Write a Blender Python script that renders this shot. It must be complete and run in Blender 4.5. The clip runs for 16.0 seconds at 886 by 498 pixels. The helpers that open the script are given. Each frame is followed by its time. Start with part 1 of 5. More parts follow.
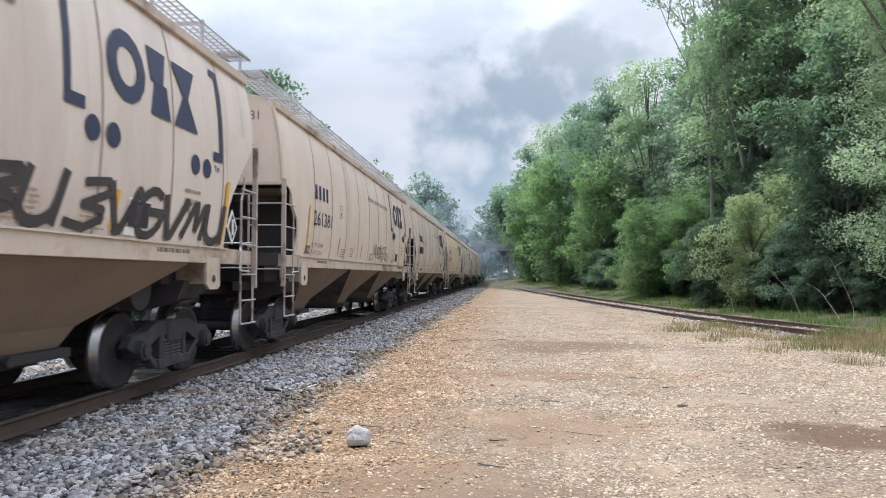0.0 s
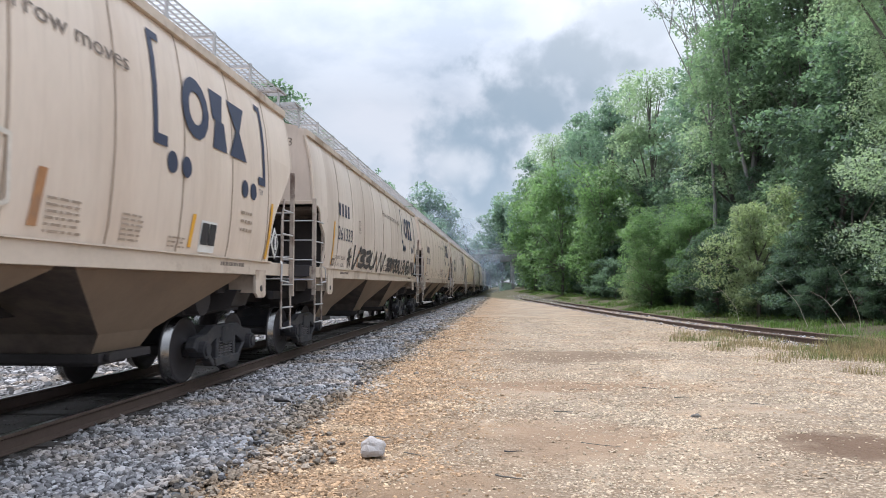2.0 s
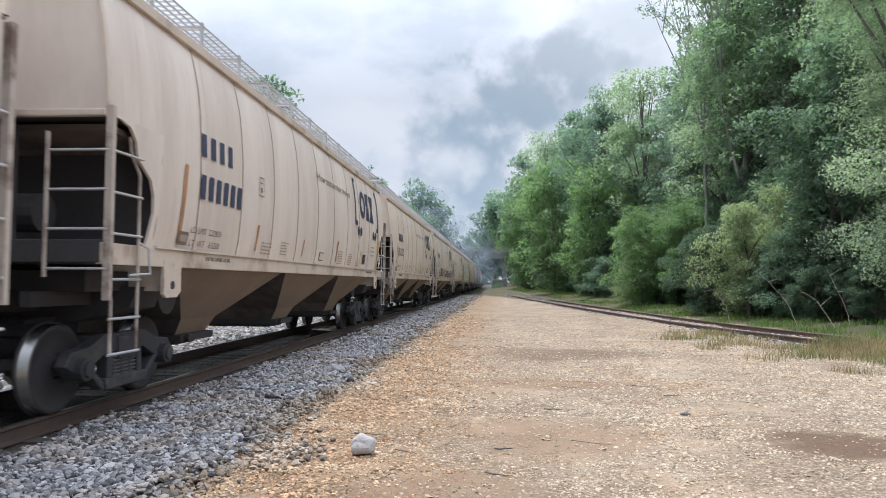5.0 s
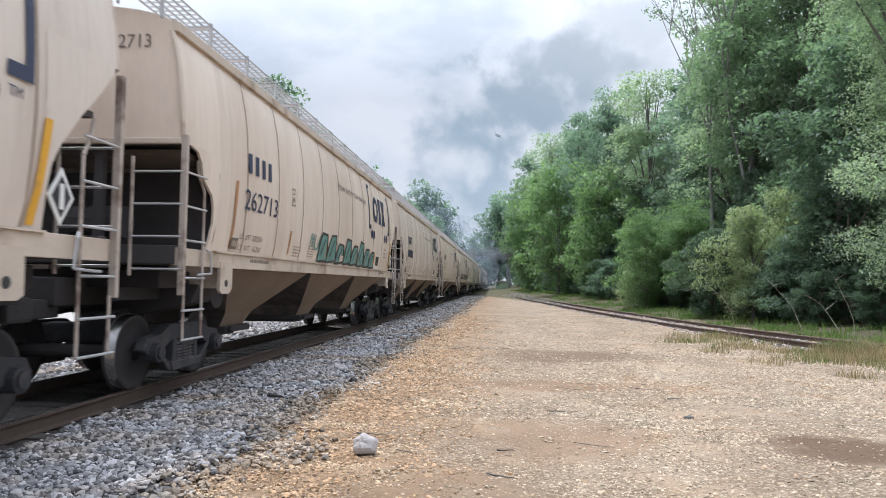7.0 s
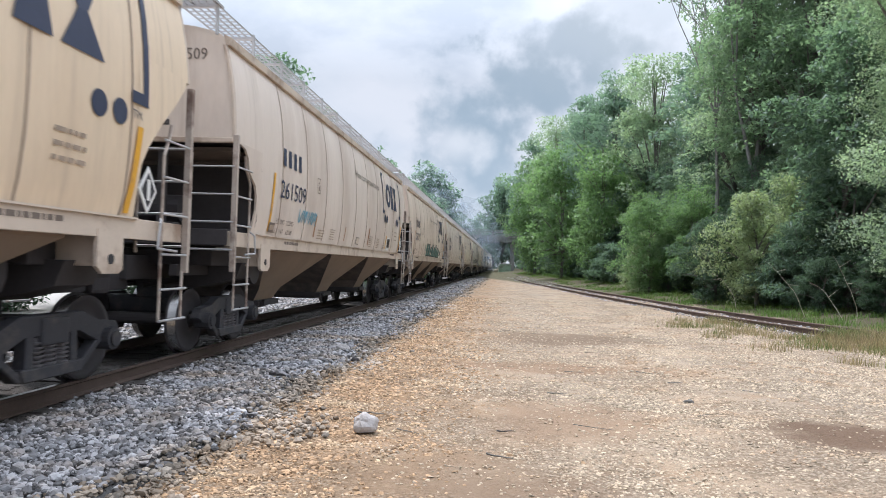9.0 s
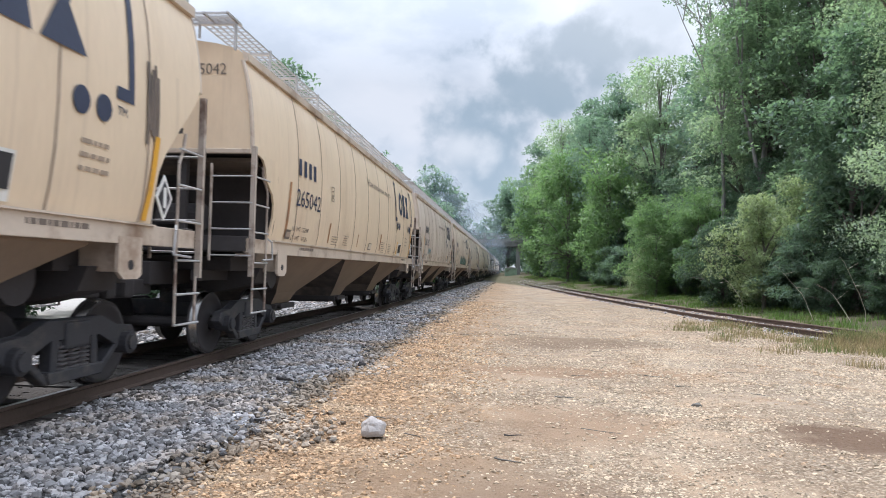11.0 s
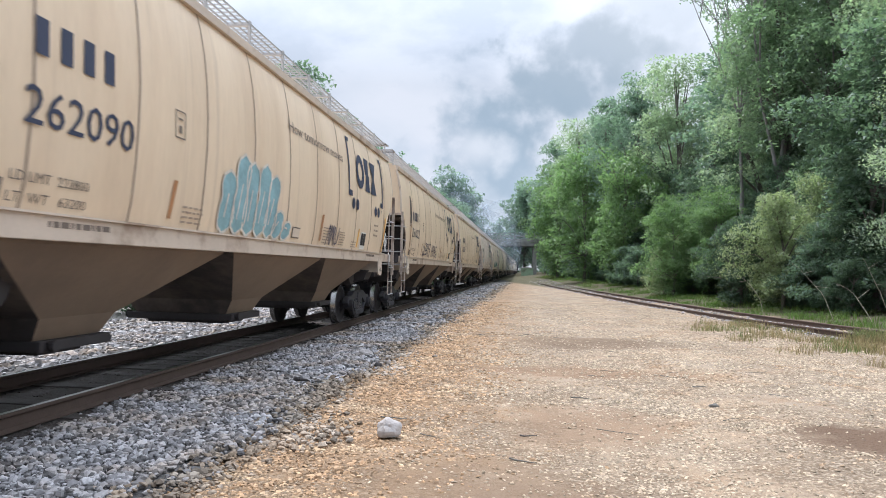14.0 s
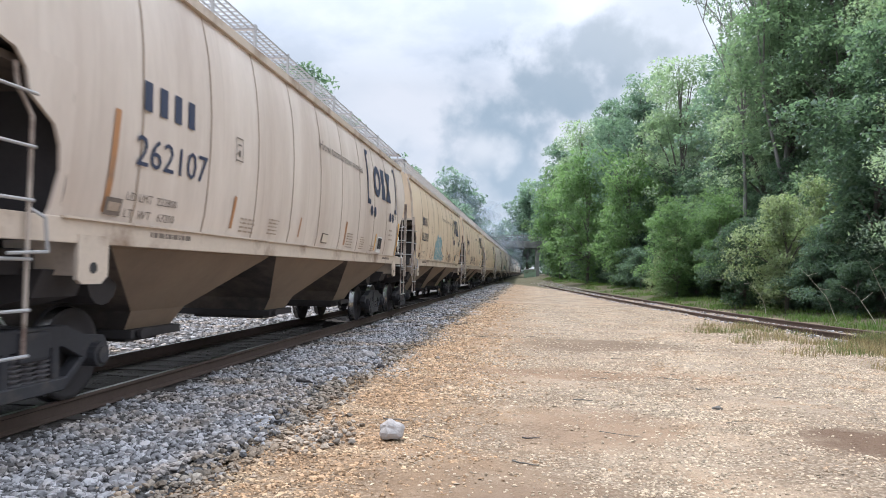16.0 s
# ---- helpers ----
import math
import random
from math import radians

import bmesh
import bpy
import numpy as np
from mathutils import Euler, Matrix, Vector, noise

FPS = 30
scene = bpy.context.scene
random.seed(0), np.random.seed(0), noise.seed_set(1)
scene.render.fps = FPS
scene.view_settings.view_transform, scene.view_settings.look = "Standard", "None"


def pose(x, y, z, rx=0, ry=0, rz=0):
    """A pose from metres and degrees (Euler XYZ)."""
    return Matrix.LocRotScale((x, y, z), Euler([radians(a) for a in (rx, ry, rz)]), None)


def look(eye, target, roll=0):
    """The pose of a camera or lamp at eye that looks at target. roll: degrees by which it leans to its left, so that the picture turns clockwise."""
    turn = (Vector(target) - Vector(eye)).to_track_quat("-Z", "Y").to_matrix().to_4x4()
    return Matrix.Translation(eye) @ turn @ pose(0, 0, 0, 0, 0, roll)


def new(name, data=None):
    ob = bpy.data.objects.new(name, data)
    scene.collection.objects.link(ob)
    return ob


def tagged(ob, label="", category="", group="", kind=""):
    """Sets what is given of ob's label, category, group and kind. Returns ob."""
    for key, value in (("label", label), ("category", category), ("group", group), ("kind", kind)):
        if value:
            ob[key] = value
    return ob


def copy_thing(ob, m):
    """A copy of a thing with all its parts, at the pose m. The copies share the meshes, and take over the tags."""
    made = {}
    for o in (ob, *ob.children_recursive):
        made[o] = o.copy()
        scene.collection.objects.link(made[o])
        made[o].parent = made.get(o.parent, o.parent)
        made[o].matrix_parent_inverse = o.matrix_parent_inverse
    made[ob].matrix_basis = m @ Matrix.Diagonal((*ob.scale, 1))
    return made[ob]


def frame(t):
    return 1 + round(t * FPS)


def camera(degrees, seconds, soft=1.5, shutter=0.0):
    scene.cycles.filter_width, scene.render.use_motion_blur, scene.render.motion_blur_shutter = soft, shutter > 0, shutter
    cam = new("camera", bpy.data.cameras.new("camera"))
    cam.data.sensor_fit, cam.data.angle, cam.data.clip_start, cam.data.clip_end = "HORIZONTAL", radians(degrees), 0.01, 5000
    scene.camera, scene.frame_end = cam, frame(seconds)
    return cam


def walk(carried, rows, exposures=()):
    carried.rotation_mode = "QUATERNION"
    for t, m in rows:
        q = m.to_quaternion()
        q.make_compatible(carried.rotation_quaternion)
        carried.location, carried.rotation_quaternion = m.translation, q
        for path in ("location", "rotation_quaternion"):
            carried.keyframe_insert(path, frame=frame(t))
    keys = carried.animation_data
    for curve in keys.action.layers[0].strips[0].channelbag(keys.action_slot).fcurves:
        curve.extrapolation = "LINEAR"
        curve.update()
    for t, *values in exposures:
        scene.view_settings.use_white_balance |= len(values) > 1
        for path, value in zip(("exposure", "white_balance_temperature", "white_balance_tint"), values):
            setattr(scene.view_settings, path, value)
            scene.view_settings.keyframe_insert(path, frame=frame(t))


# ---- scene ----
cam = camera(63.8, 16.0, 0.85, 0.15)
PATH = [
    (0, (0.009, -0.015, 1.501), (-0.162, 1.976, 1.577), 0.1),
    (0.5, (-0.074, -0.027, 1.51), (-0.242, 1.964, 1.599), 0.0),
    (1, (-0.053, -0.036, 1.506), (-0.223, 1.955, 1.602), 0.2),
    (1.5, (-0.057, -0.023, 1.505), (-0.232, 1.967, 1.605), 0.1),
    (2, (-0.114, 0.008, 1.501), (-0.288, 1.998, 1.604), -0.0),
    (2.5, (-0.125, 0.038, 1.501), (-0.289, 2.028, 1.605), 0.1),
    (3, (-0.112, 0.017, 1.504), (-0.266, 2.009, 1.603), 0.5),
    (3.5, (-0.112, 0.025, 1.494), (-0.26, 2.017, 1.587), 0.6),
    (4, (-0.111, -0.003, 1.502), (-0.257, 1.989, 1.591), 0.5),
    (6.5, (-0.101, 0.003, 1.506), (-0.271, 1.993, 1.612), 0.4),
    (7, (-0.103, 0.008, 1.503), (-0.268, 1.999, 1.6), 0.9),
    (7.5, (-0.092, 0.008, 1.501), (-0.255, 1.999, 1.582), 1.2),
    (8, (-0.096, 0.017, 1.498), (-0.261, 2.009, 1.562), 1.5),
    (8.5, (-0.095, 0.009, 1.498), (-0.265, 2.001, 1.551), 1.6),
    (9, (-0.096, 0.028, 1.493), (-0.27, 2.019, 1.539), 1.7),
    (11.5, (-0.102, 0.014, 1.492), (-0.301, 2.003, 1.551), 1.3),
    (12, (-0.098, 0.002, 1.5), (-0.308, 1.99, 1.558), 1.2),
    (12.5, (-0.085, -0.002, 1.499), (-0.305, 1.985, 1.556), 1.1),
    (13, (-0.087, -0.01, 1.5), (-0.31, 1.977, 1.558), 1.1),
    (13.5, (-0.084, -0.009, 1.507), (-0.314, 1.977, 1.564), 1.2),
    (14, (-0.087, -0.005, 1.502), (-0.323, 1.981, 1.559), 1.2),
    (14.5, (-0.085, 0.0, 1.505), (-0.324, 1.985, 1.562), 1.1),
    (15, (-0.084, 0.007, 1.503), (-0.321, 1.992, 1.562), 1.1),
    (15.5, (-0.083, 0.006, 1.497), (-0.32, 1.991, 1.562), 1.1),
    (16, (-0.087, -0.002, 1.504), (-0.331, 1.982, 1.565), 1.3),
]
walk(cam, [(t, look(e, g, r)) for t, e, g, r in PATH], [(0, 0.12), (3.5, 0.09), (7, 0.10), (9, 0.14), (12.5, 0.14), (14.5, 0.18), (16, 0.18)])


# ==== world and light ====
SUN_EL, SUN_AZ = 60.0, -42.0          # degrees; azimuth from +Y, negative to -X


def world():
    w = bpy.data.worlds.new("sky")
    scene.world = w
    w.use_nodes = True
    nt = w.node_tree
    nt.nodes.clear()
    out = nt.nodes.new("ShaderNodeOutputWorld")
    bg = nt.nodes.new("ShaderNodeBackground")
    bg.inputs["Strength"].default_value = 0.1
    sky = nt.nodes.new("ShaderNodeTexSky")
    sky.sky_type = "NISHITA"
    sky.sun_disc = False
    sky.sun_elevation = radians(SUN_EL)
    sky.sun_rotation = radians(SUN_AZ)
    sky.air_density, sky.dust_density, sky.ozone_density = 1.0, 2.0, 1.0
    tc = nt.nodes.new("ShaderNodeTexCoord")
    # clouds: directions flattened on a high layer
    sep = nt.nodes.new("ShaderNodeSeparateXYZ")
    nt.links.new(tc.outputs["Generated"], sep.inputs[0])
    mx = nt.nodes.new("ShaderNodeMath")
    mx.operation = "MAXIMUM"
    mx.inputs[1].default_value = 0.0
    nt.links.new(sep.outputs["Z"], mx.inputs[0])
    add = nt.nodes.new("ShaderNodeMath")
    add.operation = "ADD"
    add.inputs[1].default_value = 0.45
    nt.links.new(mx.outputs[0], add.inputs[0])
    div = nt.nodes.new("ShaderNodeVectorMath")
    div.operation = "DIVIDE"
    comb = nt.nodes.new("ShaderNodeCombineXYZ")
    for k in range(3):
        nt.links.new(add.outputs[0], comb.inputs[k])
    nt.links.new(tc.outputs["Generated"], div.inputs[0])
    nt.links.new(comb.outputs[0], div.inputs[1])
    mp = nt.nodes.new("ShaderNodeMapping")
    mp.inputs["Location"].default_value = CLOUD_SHIFT
    nt.links.new(div.outputs[0], mp.inputs["Vector"])
    n1 = nt.nodes.new("ShaderNodeTexNoise")
    n1.inputs["Scale"].default_value = 2.6
    n1.inputs["Detail"].default_value = 6
    n1.inputs["Roughness"].default_value = 0.52
    n1.inputs["Distortion"].default_value = 0.25
    nt.links.new(mp.outputs[0], n1.inputs["Vector"])
    ramp = nt.nodes.new("ShaderNodeValToRGB")
    e = ramp.color_ramp.elements
    e[0].position, e[0].color = 0.36, (4.9, 5.45, 6.0, 1)
    e[1].position, e[1].color = 0.60, (6.75, 7.05, 7.35, 1)
    m = e.new(0.46)
    m.color = (6.15, 6.6, 7.0, 1)
    nt.links.new(n1.outputs["Fac"], ramp.inputs["Fac"])
    # broken places let the sky through
    n2 = nt.nodes.new("ShaderNodeTexNoise")
    n2.inputs["Scale"].default_value = 1.6
    n2.inputs["Detail"].default_value = 4
    nt.links.new(mp.outputs[0], n2.inputs["Vector"])
    r2 = nt.nodes.new("ShaderNodeMapRange")
    r2.inputs["From Min"].default_value, r2.inputs["From Max"].default_value = 0.30, 0.42
    r2.inputs["To Min"].default_value, r2.inputs["To Max"].default_value = 0.55, 0.93
    nt.links.new(n2.outputs["Fac"], r2.inputs["Value"])
    # an overcast sky is brighter overhead than low down
    up = nt.nodes.new("ShaderNodeMapRange")
    up.inputs["From Min"].default_value = 0.25
    up.inputs["To Min"].default_value, up.inputs["To Max"].default_value = 1.08, 4.3
    nt.links.new(mx.outputs[0], up.inputs["Value"])
    lift = nt.nodes.new("ShaderNodeVectorMath")
    lift.operation = "SCALE"
    nt.links.new(ramp.outputs[0], lift.inputs[0])
    nt.links.new(up.outputs[0], lift.inputs["Scale"])
    mix = nt.nodes.new("ShaderNodeMixRGB")
    nt.links.new(r2.outputs[0], mix.inputs[0])
    nt.links.new(sky.outputs[0], mix.inputs[1])
    nt.links.new(lift.outputs[0], mix.inputs[2])
    # rain-grey cloud banks low over the far end of the line
    last = mix.outputs[0]

    def mathn(op, a, c):
        n = nt.nodes.new("ShaderNodeMath")
        n.operation = op
        for k, v in enumerate((a, c)):
            if isinstance(v, (int, float)):
                n.inputs[k].default_value = v
            else:
                nt.links.new(v, n.inputs[k])
        return n.outputs[0]

    n3 = nt.nodes.new("ShaderNodeTexNoise")
    n3.inputs["Scale"].default_value, n3.inputs["Detail"].default_value = 15.0, 8
    nt.links.new(tc.outputs["Generated"], n3.inputs["Vector"])
    yy = mathn("MAXIMUM", sep.outputs["Y"], 0.05)
    u, v = mathn("DIVIDE", sep.outputs["X"], yy), mathn("DIVIDE", sep.outputs["Z"], yy)
    for u0, v0, ru, rv, k, col in CLOUD_BANKS:
        du, dv = mathn("DIVIDE", mathn("SUBTRACT", u, u0), ru), mathn("DIVIDE", mathn("SUBTRACT", v, v0), rv)
        d = mathn("SQRT", mathn("ADD", mathn("MULTIPLY", du, du), mathn("MULTIPLY", dv, dv)), 0)
        d = mathn("ADD", d, mathn("MULTIPLY", mathn("SUBTRACT", n3.outputs["Fac"], 0.5), 3.4))
        r = nt.nodes.new("ShaderNodeMapRange")
        r.interpolation_type = "SMOOTHSTEP"
        r.inputs["From Min"].default_value, r.inputs["From Max"].default_value = 1.25, 0.25
        r.inputs["To Max"].default_value = k
        nt.links.new(d, r.inputs["Value"])
        mb = nt.nodes.new("ShaderNodeMixRGB")
        nt.links.new(r.outputs[0], mb.inputs[0])
        nt.links.new(last, mb.inputs[1])
        mb.inputs[2].default_value = (*col, 1)
        last = mb.outputs[0]
    nt.links.new(last, bg.inputs["Color"])
    nt.links.new(bg.outputs[0], out.inputs["Surface"])


CLOUD_SHIFT = (3.1, 1.7, 0.4)
# slope sideways, slope up, half-widths, strength, colour
CLOUD_BANKS = ((-0.05, 0.20, 0.11, 0.09, 0.9, (3.3, 4.3, 5.1)), (0.02, 0.25, 0.11, 0.06, 0.9, (3.5, 4.4, 5.1)), (0.08, 0.31, 0.10, 0.05, 0.8, (4.0, 4.8, 5.4)), (-0.05, 0.11, 0.09, 0.07, 0.6, (4.2, 5.2, 6.0)),
               (-0.07, 0.175, 0.045, 0.03, 0.75, (7.4, 7.8, 8.1)), (0.19, 0.36, 0.12, 0.07, 0.5, (5.2, 5.9, 6.3)))
world()
sun_data = bpy.data.lights.new("sun", "SUN")
sun_data.energy, sun_data.angle, sun_data.color = 4.0, radians(2.0), (1.0, 0.96, 0.90)
sun = new("sun", sun_data)
_d = Vector((math.sin(radians(SUN_AZ)) * math.cos(radians(SUN_EL)), math.cos(radians(SUN_AZ)) * math.cos(radians(SUN_EL)), math.sin(radians(SUN_EL))))
sun.matrix_world = look(_d * 60, (0, 0, 0))
scene.view_settings.use_white_balance = True
scene.view_settings.white_balance_temperature = 6110
scene.view_settings.white_balance_tint = 14


# ==== materials ====
def mat(name, base, rough=0.7, metal=0.0, var=0.12, scale=3.0, fine=60.0, bump=0.15, tint=None, tint_scale=0.7, tint_lo=0.5, tint_hi=0.65,
        island=0.0, per_object=0.0, streak=None, shift=0.0, translucent=0.0, spec=0.5, stretch=(1, 1, 1), bump_dist=0.01):
    """Painted, stony or earthy surface: two scales of noise in the colour, a stain colour, fine relief."""
    m = bpy.data.materials.new(name)
    m.use_nodes = True
    nt = m.node_tree
    b = nt.nodes["Principled BSDF"]
    tc = nt.nodes.new("ShaderNodeTexCoord")
    mp = nt.nodes.new("ShaderNodeMapping")
    mp.inputs["Scale"].default_value = stretch
    nt.links.new(tc.outputs["Object"], mp.inputs["Vector"])
    if shift:
        info = nt.nodes.new("ShaderNodeObjectInfo")
        sh = nt.nodes.new("ShaderNodeMath")
        sh.operation = "MULTIPLY"
        sh.inputs[1].default_value = shift
        nt.links.new(info.outputs["Random"], sh.inputs[0])
        nt.links.new(sh.outputs[0], mp.inputs["Location"])

    def noise_node(s, detail=5, rgh=0.6):
        n = nt.nodes.new("ShaderNodeTexNoise")
        n.inputs["Scale"].default_value, n.inputs["Detail"].default_value, n.inputs["Roughness"].default_value = s, detail, rgh
        nt.links.new(mp.outputs[0], n.inputs["Vector"])
        return n.outputs["Fac"]

    def mathn(op, a, bb):
        n = nt.nodes.new("ShaderNodeMath")
        n.operation = op
        for k, v in enumerate((a, bb)):
            if isinstance(v, (int, float)):
                n.inputs[k].default_value = v
            else:
                nt.links.new(v, n.inputs[k])
        return n.outputs[0]

    big, small = noise_node(scale), noise_node(fine, 3)
    val = mathn("ADD", mathn("MULTIPLY", mathn("SUBTRACT", big, 0.5), var * 3), mathn("MULTIPLY", mathn("SUBTRACT", small, 0.5), var * 2))
    if island:
        g = nt.nodes.new("ShaderNodeNewGeometry")
        val = mathn("ADD", val, mathn("MULTIPLY", mathn("SUBTRACT", g.outputs["Random Per Island"], 0.5), island))
    if per_object:
        oi = nt.nodes.new("ShaderNodeObjectInfo")
        val = mathn("ADD", val, mathn("MULTIPLY", mathn("SUBTRACT", oi.outputs["Random"], 0.5), per_object))
    val = mathn("ADD", val, 1.0)
    col = nt.nodes.new("ShaderNodeRGB")
    col.outputs[0].default_value = (*base, 1)
    c = col.outputs[0]
    if tint:
        r = nt.nodes.new("ShaderNodeMapRange")
        r.inputs["From Min"].default_value, r.inputs["From Max"].default_value = tint_lo, tint_hi
        nt.links.new(noise_node(tint_scale, 6, 0.65), r.inputs["Value"])
        mx = nt.nodes.new("ShaderNodeMixRGB")
        nt.links.new(r.outputs[0], mx.inputs[0])
        nt.links.new(c, mx.inputs[1])
        mx.inputs[2].default_value = (*tint, 1)
        c = mx.outputs[0]
    if streak:
        m2 = nt.nodes.new("ShaderNodeMapping")
        m2.inputs["Scale"].default_value = (1, 2.6, 0.16)
        nt.links.new(mp.outputs[0], m2.inputs["Vector"])
        n2 = nt.nodes.new("ShaderNodeTexNoise")
        n2.inputs["Scale"].default_value, n2.inputs["Detail"].default_value, n2.inputs["Roughness"].default_value = 1.6, 7, 0.7
        nt.links.new(m2.outputs[0], n2.inputs["Vector"])
        r3 = nt.nodes.new("ShaderNodeMapRange")
        r3.inputs["From Min"].default_value, r3.inputs["From Max"].default_value, r3.inputs["To Max"].default_value = 0.56, 0.84, 0.5
        nt.links.new(n2.outputs["Fac"], r3.inputs["Value"])
        mx2 = nt.nodes.new("ShaderNodeMixRGB")
        nt.links.new(r3.outputs[0], mx2.inputs[0])
        nt.links.new(c, mx2.inputs[1])
        mx2.inputs[2].default_value = (*streak, 1)
        c = mx2.outputs[0]
    mul = nt.nodes.new("ShaderNodeVectorMath")
    mul.operation = "SCALE"
    nt.links.new(c, mul.inputs[0])
    nt.links.new(val, mul.inputs["Scale"])
    nt.links.new(mul.outputs[0], b.inputs["Base Color"])
    b.inputs["Roughness"].default_value, b.inputs["Metallic"].default_value = rough, metal
    b.inputs["Specular IOR Level"].default_value = spec
    if bump:
        bp = nt.nodes.new("ShaderNodeBump")
        bp.inputs["Strength"].default_value, bp.inputs["Distance"].default_value = bump, bump_dist
        nt.links.new(small, bp.inputs["Height"])
        nt.links.new(bp.outputs[0], b.inputs["Normal"])
    if translucent:
        tr = nt.nodes.new("ShaderNodeBsdfTranslucent")
        sc = nt.nodes.new("ShaderNodeVectorMath")
        sc.operation = "MULTIPLY"
        sc.inputs[1].default_value = (1.15, 1.30, 0.76)
        nt.links.new(mul.outputs[0], sc.inputs[0])
        nt.links.new(sc.outputs[0], tr.inputs["Color"])
        ms = nt.nodes.new("ShaderNodeMixShader")
        ms.inputs[0].default_value = translucent
        nt.links.new(b.outputs[0], ms.inputs[1])
        nt.links.new(tr.outputs[0], ms.inputs[2])
        nt.links.new(ms.outputs[0], nt.nodes["Material Output"].inputs["Surface"])
    return m


BEIGE = [mat("hopper_paint_" + str(k), c, 0.55, 0, 0.07, 0.8, 14, 0.03, tint=tn, tint_scale=0.45, stretch=(1, 1.6, 0.35), tint_lo=lo, tint_hi=lo + 0.25, streak=(0.27, 0.20, 0.15), shift=40.0)
         for k, (c, tn, lo) in enumerate((((0.68, 0.58, 0.49), (0.56, 0.455, 0.37), 0.46), ((0.71, 0.575, 0.42), (0.60, 0.46, 0.32), 0.50), ((0.65, 0.57, 0.50), (0.52, 0.435, 0.37), 0.44)))]
SILL = mat("sill_paint", (0.55, 0.465, 0.385), 0.55, 0, 0.10, 1.5, 20, 0.05, shift=30.0, tint=(0.25, 0.17, 0.12), tint_scale=1.2, tint_lo=0.52, tint_hi=0.7)
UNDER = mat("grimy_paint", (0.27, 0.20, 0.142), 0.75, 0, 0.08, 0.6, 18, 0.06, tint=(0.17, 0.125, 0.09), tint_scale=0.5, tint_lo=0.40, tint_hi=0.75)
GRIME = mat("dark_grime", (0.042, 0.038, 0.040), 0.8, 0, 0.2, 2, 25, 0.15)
TRUCKM = mat("cast_steel_dusty", (0.036, 0.036, 0.042), 0.7, 0.0, 0.2, 3, 40, 0.2, tint=(0.085, 0.075, 0.068), tint_scale=2.5)
SPRINGM = mat("worn_spring_steel", (0.10, 0.095, 0.10), 0.6, 0.2, 0.2, 3, 40, 0.1)
WHEEL = mat("wheel_steel", (0.036, 0.032, 0.034), 0.8, 0.0, 0.15, 3, 40, 0.1)
BRIGHT = mat("worn_tread_steel", (0.27, 0.268, 0.265), 0.24, 1.0, 0.08, 5, 50, 0.03)
GALV = mat("galvanised_steel", (0.42, 0.42, 0.43), 0.5, 0.3, 0.1, 3, 60, 0.05)
LADDER = mat("ladder_paint", (0.42, 0.36, 0.31), 0.6, 0, 0.15, 3, 40, 0.05, tint=(0.15, 0.10, 0.08), tint_scale=2.0, tint_lo=0.5, tint_hi=0.65)
NAVY = mat("navy_lettering", (0.035, 0.045, 0.085), 0.6, 0, 0.15, 2, 20, 0.02)
GREYINK = mat("worn_stencil", (0.16, 0.13, 0.11), 0.7, 0, 0.2, 6, 40, 0.0)
STENCIL = mat("faded_stencil", (0.34, 0.27, 0.21), 0.7, 0, 0.25, 9, 40, 0.0)
YELLOW = mat("yellow_reflective_tape", (0.72, 0.38, 0.04), 0.5, 0, 0.15, 3, 30, 0.02, tint=(0.38, 0.22, 0.09), tint_scale=1.5)
CARDM = mat("pale_card", (0.60, 0.52, 0.43), 0.6, 0, 0.1, 5, 40, 0.0)
RUSTTAPE = mat("rusty_old_tape", (0.40, 0.20, 0.09), 0.6, 0, 0.2, 3, 30, 0.02, tint=(0.20, 0.13, 0.09), tint_scale=1.5)
# Soot tone; on the hopper cross slopes it also stands in for shade.
SOOT_SHADE = mat("soot_and_shade_over_paint", (0.15, 0.12, 0.10), 0.8, 0, 0.2, 1.5, 18, 0.08, tint=(0.06, 0.052, 0.05), tint_scale=0.8, tint_lo=0.42, tint_hi=0.6)
WHITEP = mat("white_label", (0.7, 0.7, 0.68), 0.6, 0, 0.08, 5, 40, 0.0)
BLACKP = mat("black_label", (0.03, 0.03, 0.035), 0.6, 0, 0.1, 5, 40, 0.0)
SPRAY = [mat("spray_paint_" + n, c, 0.7, 0, 0.3, 3, 20, 0.0) for n, c in (("black", (0.05, 0.045, 0.045)), ("white", (0.6, 0.56, 0.5)), ("green", (0.12, 0.25, 0.22)), ("blue", (0.14, 0.33, 0.42)), ("violet", (0.10, 0.09, 0.12)), ("pale_blue", (0.22, 0.38, 0.42)))]
RAILM = mat("rusty_rail_side", (0.085, 0.058, 0.046), 0.75, 0.2, 0.2, 4, 50, 0.2)
RAILTOP = mat("polished_rail_head", (0.35, 0.34, 0.34), 0.3, 1.0, 0.1, 4, 50, 0.05)
TIEM = mat("weathered_tie", (0.05, 0.044, 0.04), 0.85, 0, 0.2, 3, 30, 0.4, stretch=(1, 6, 6), per_object=0.4)
BALLAST = mat("granite_ballast", (0.255, 0.252, 0.26), 0.8, 0, 0.15, 3, 60, 0.3, tint=(0.27, 0.215, 0.165), tint_scale=0.8, tint_lo=0.46, tint_hi=0.66, island=1.5)
DUSTSTONE = mat("earth_stained_ballast", (0.27, 0.235, 0.195), 0.85, 0, 0.15, 3, 60, 0.3, tint=(0.255, 0.19, 0.13), tint_scale=1.2, tint_lo=0.42, tint_hi=0.62, island=1.1)
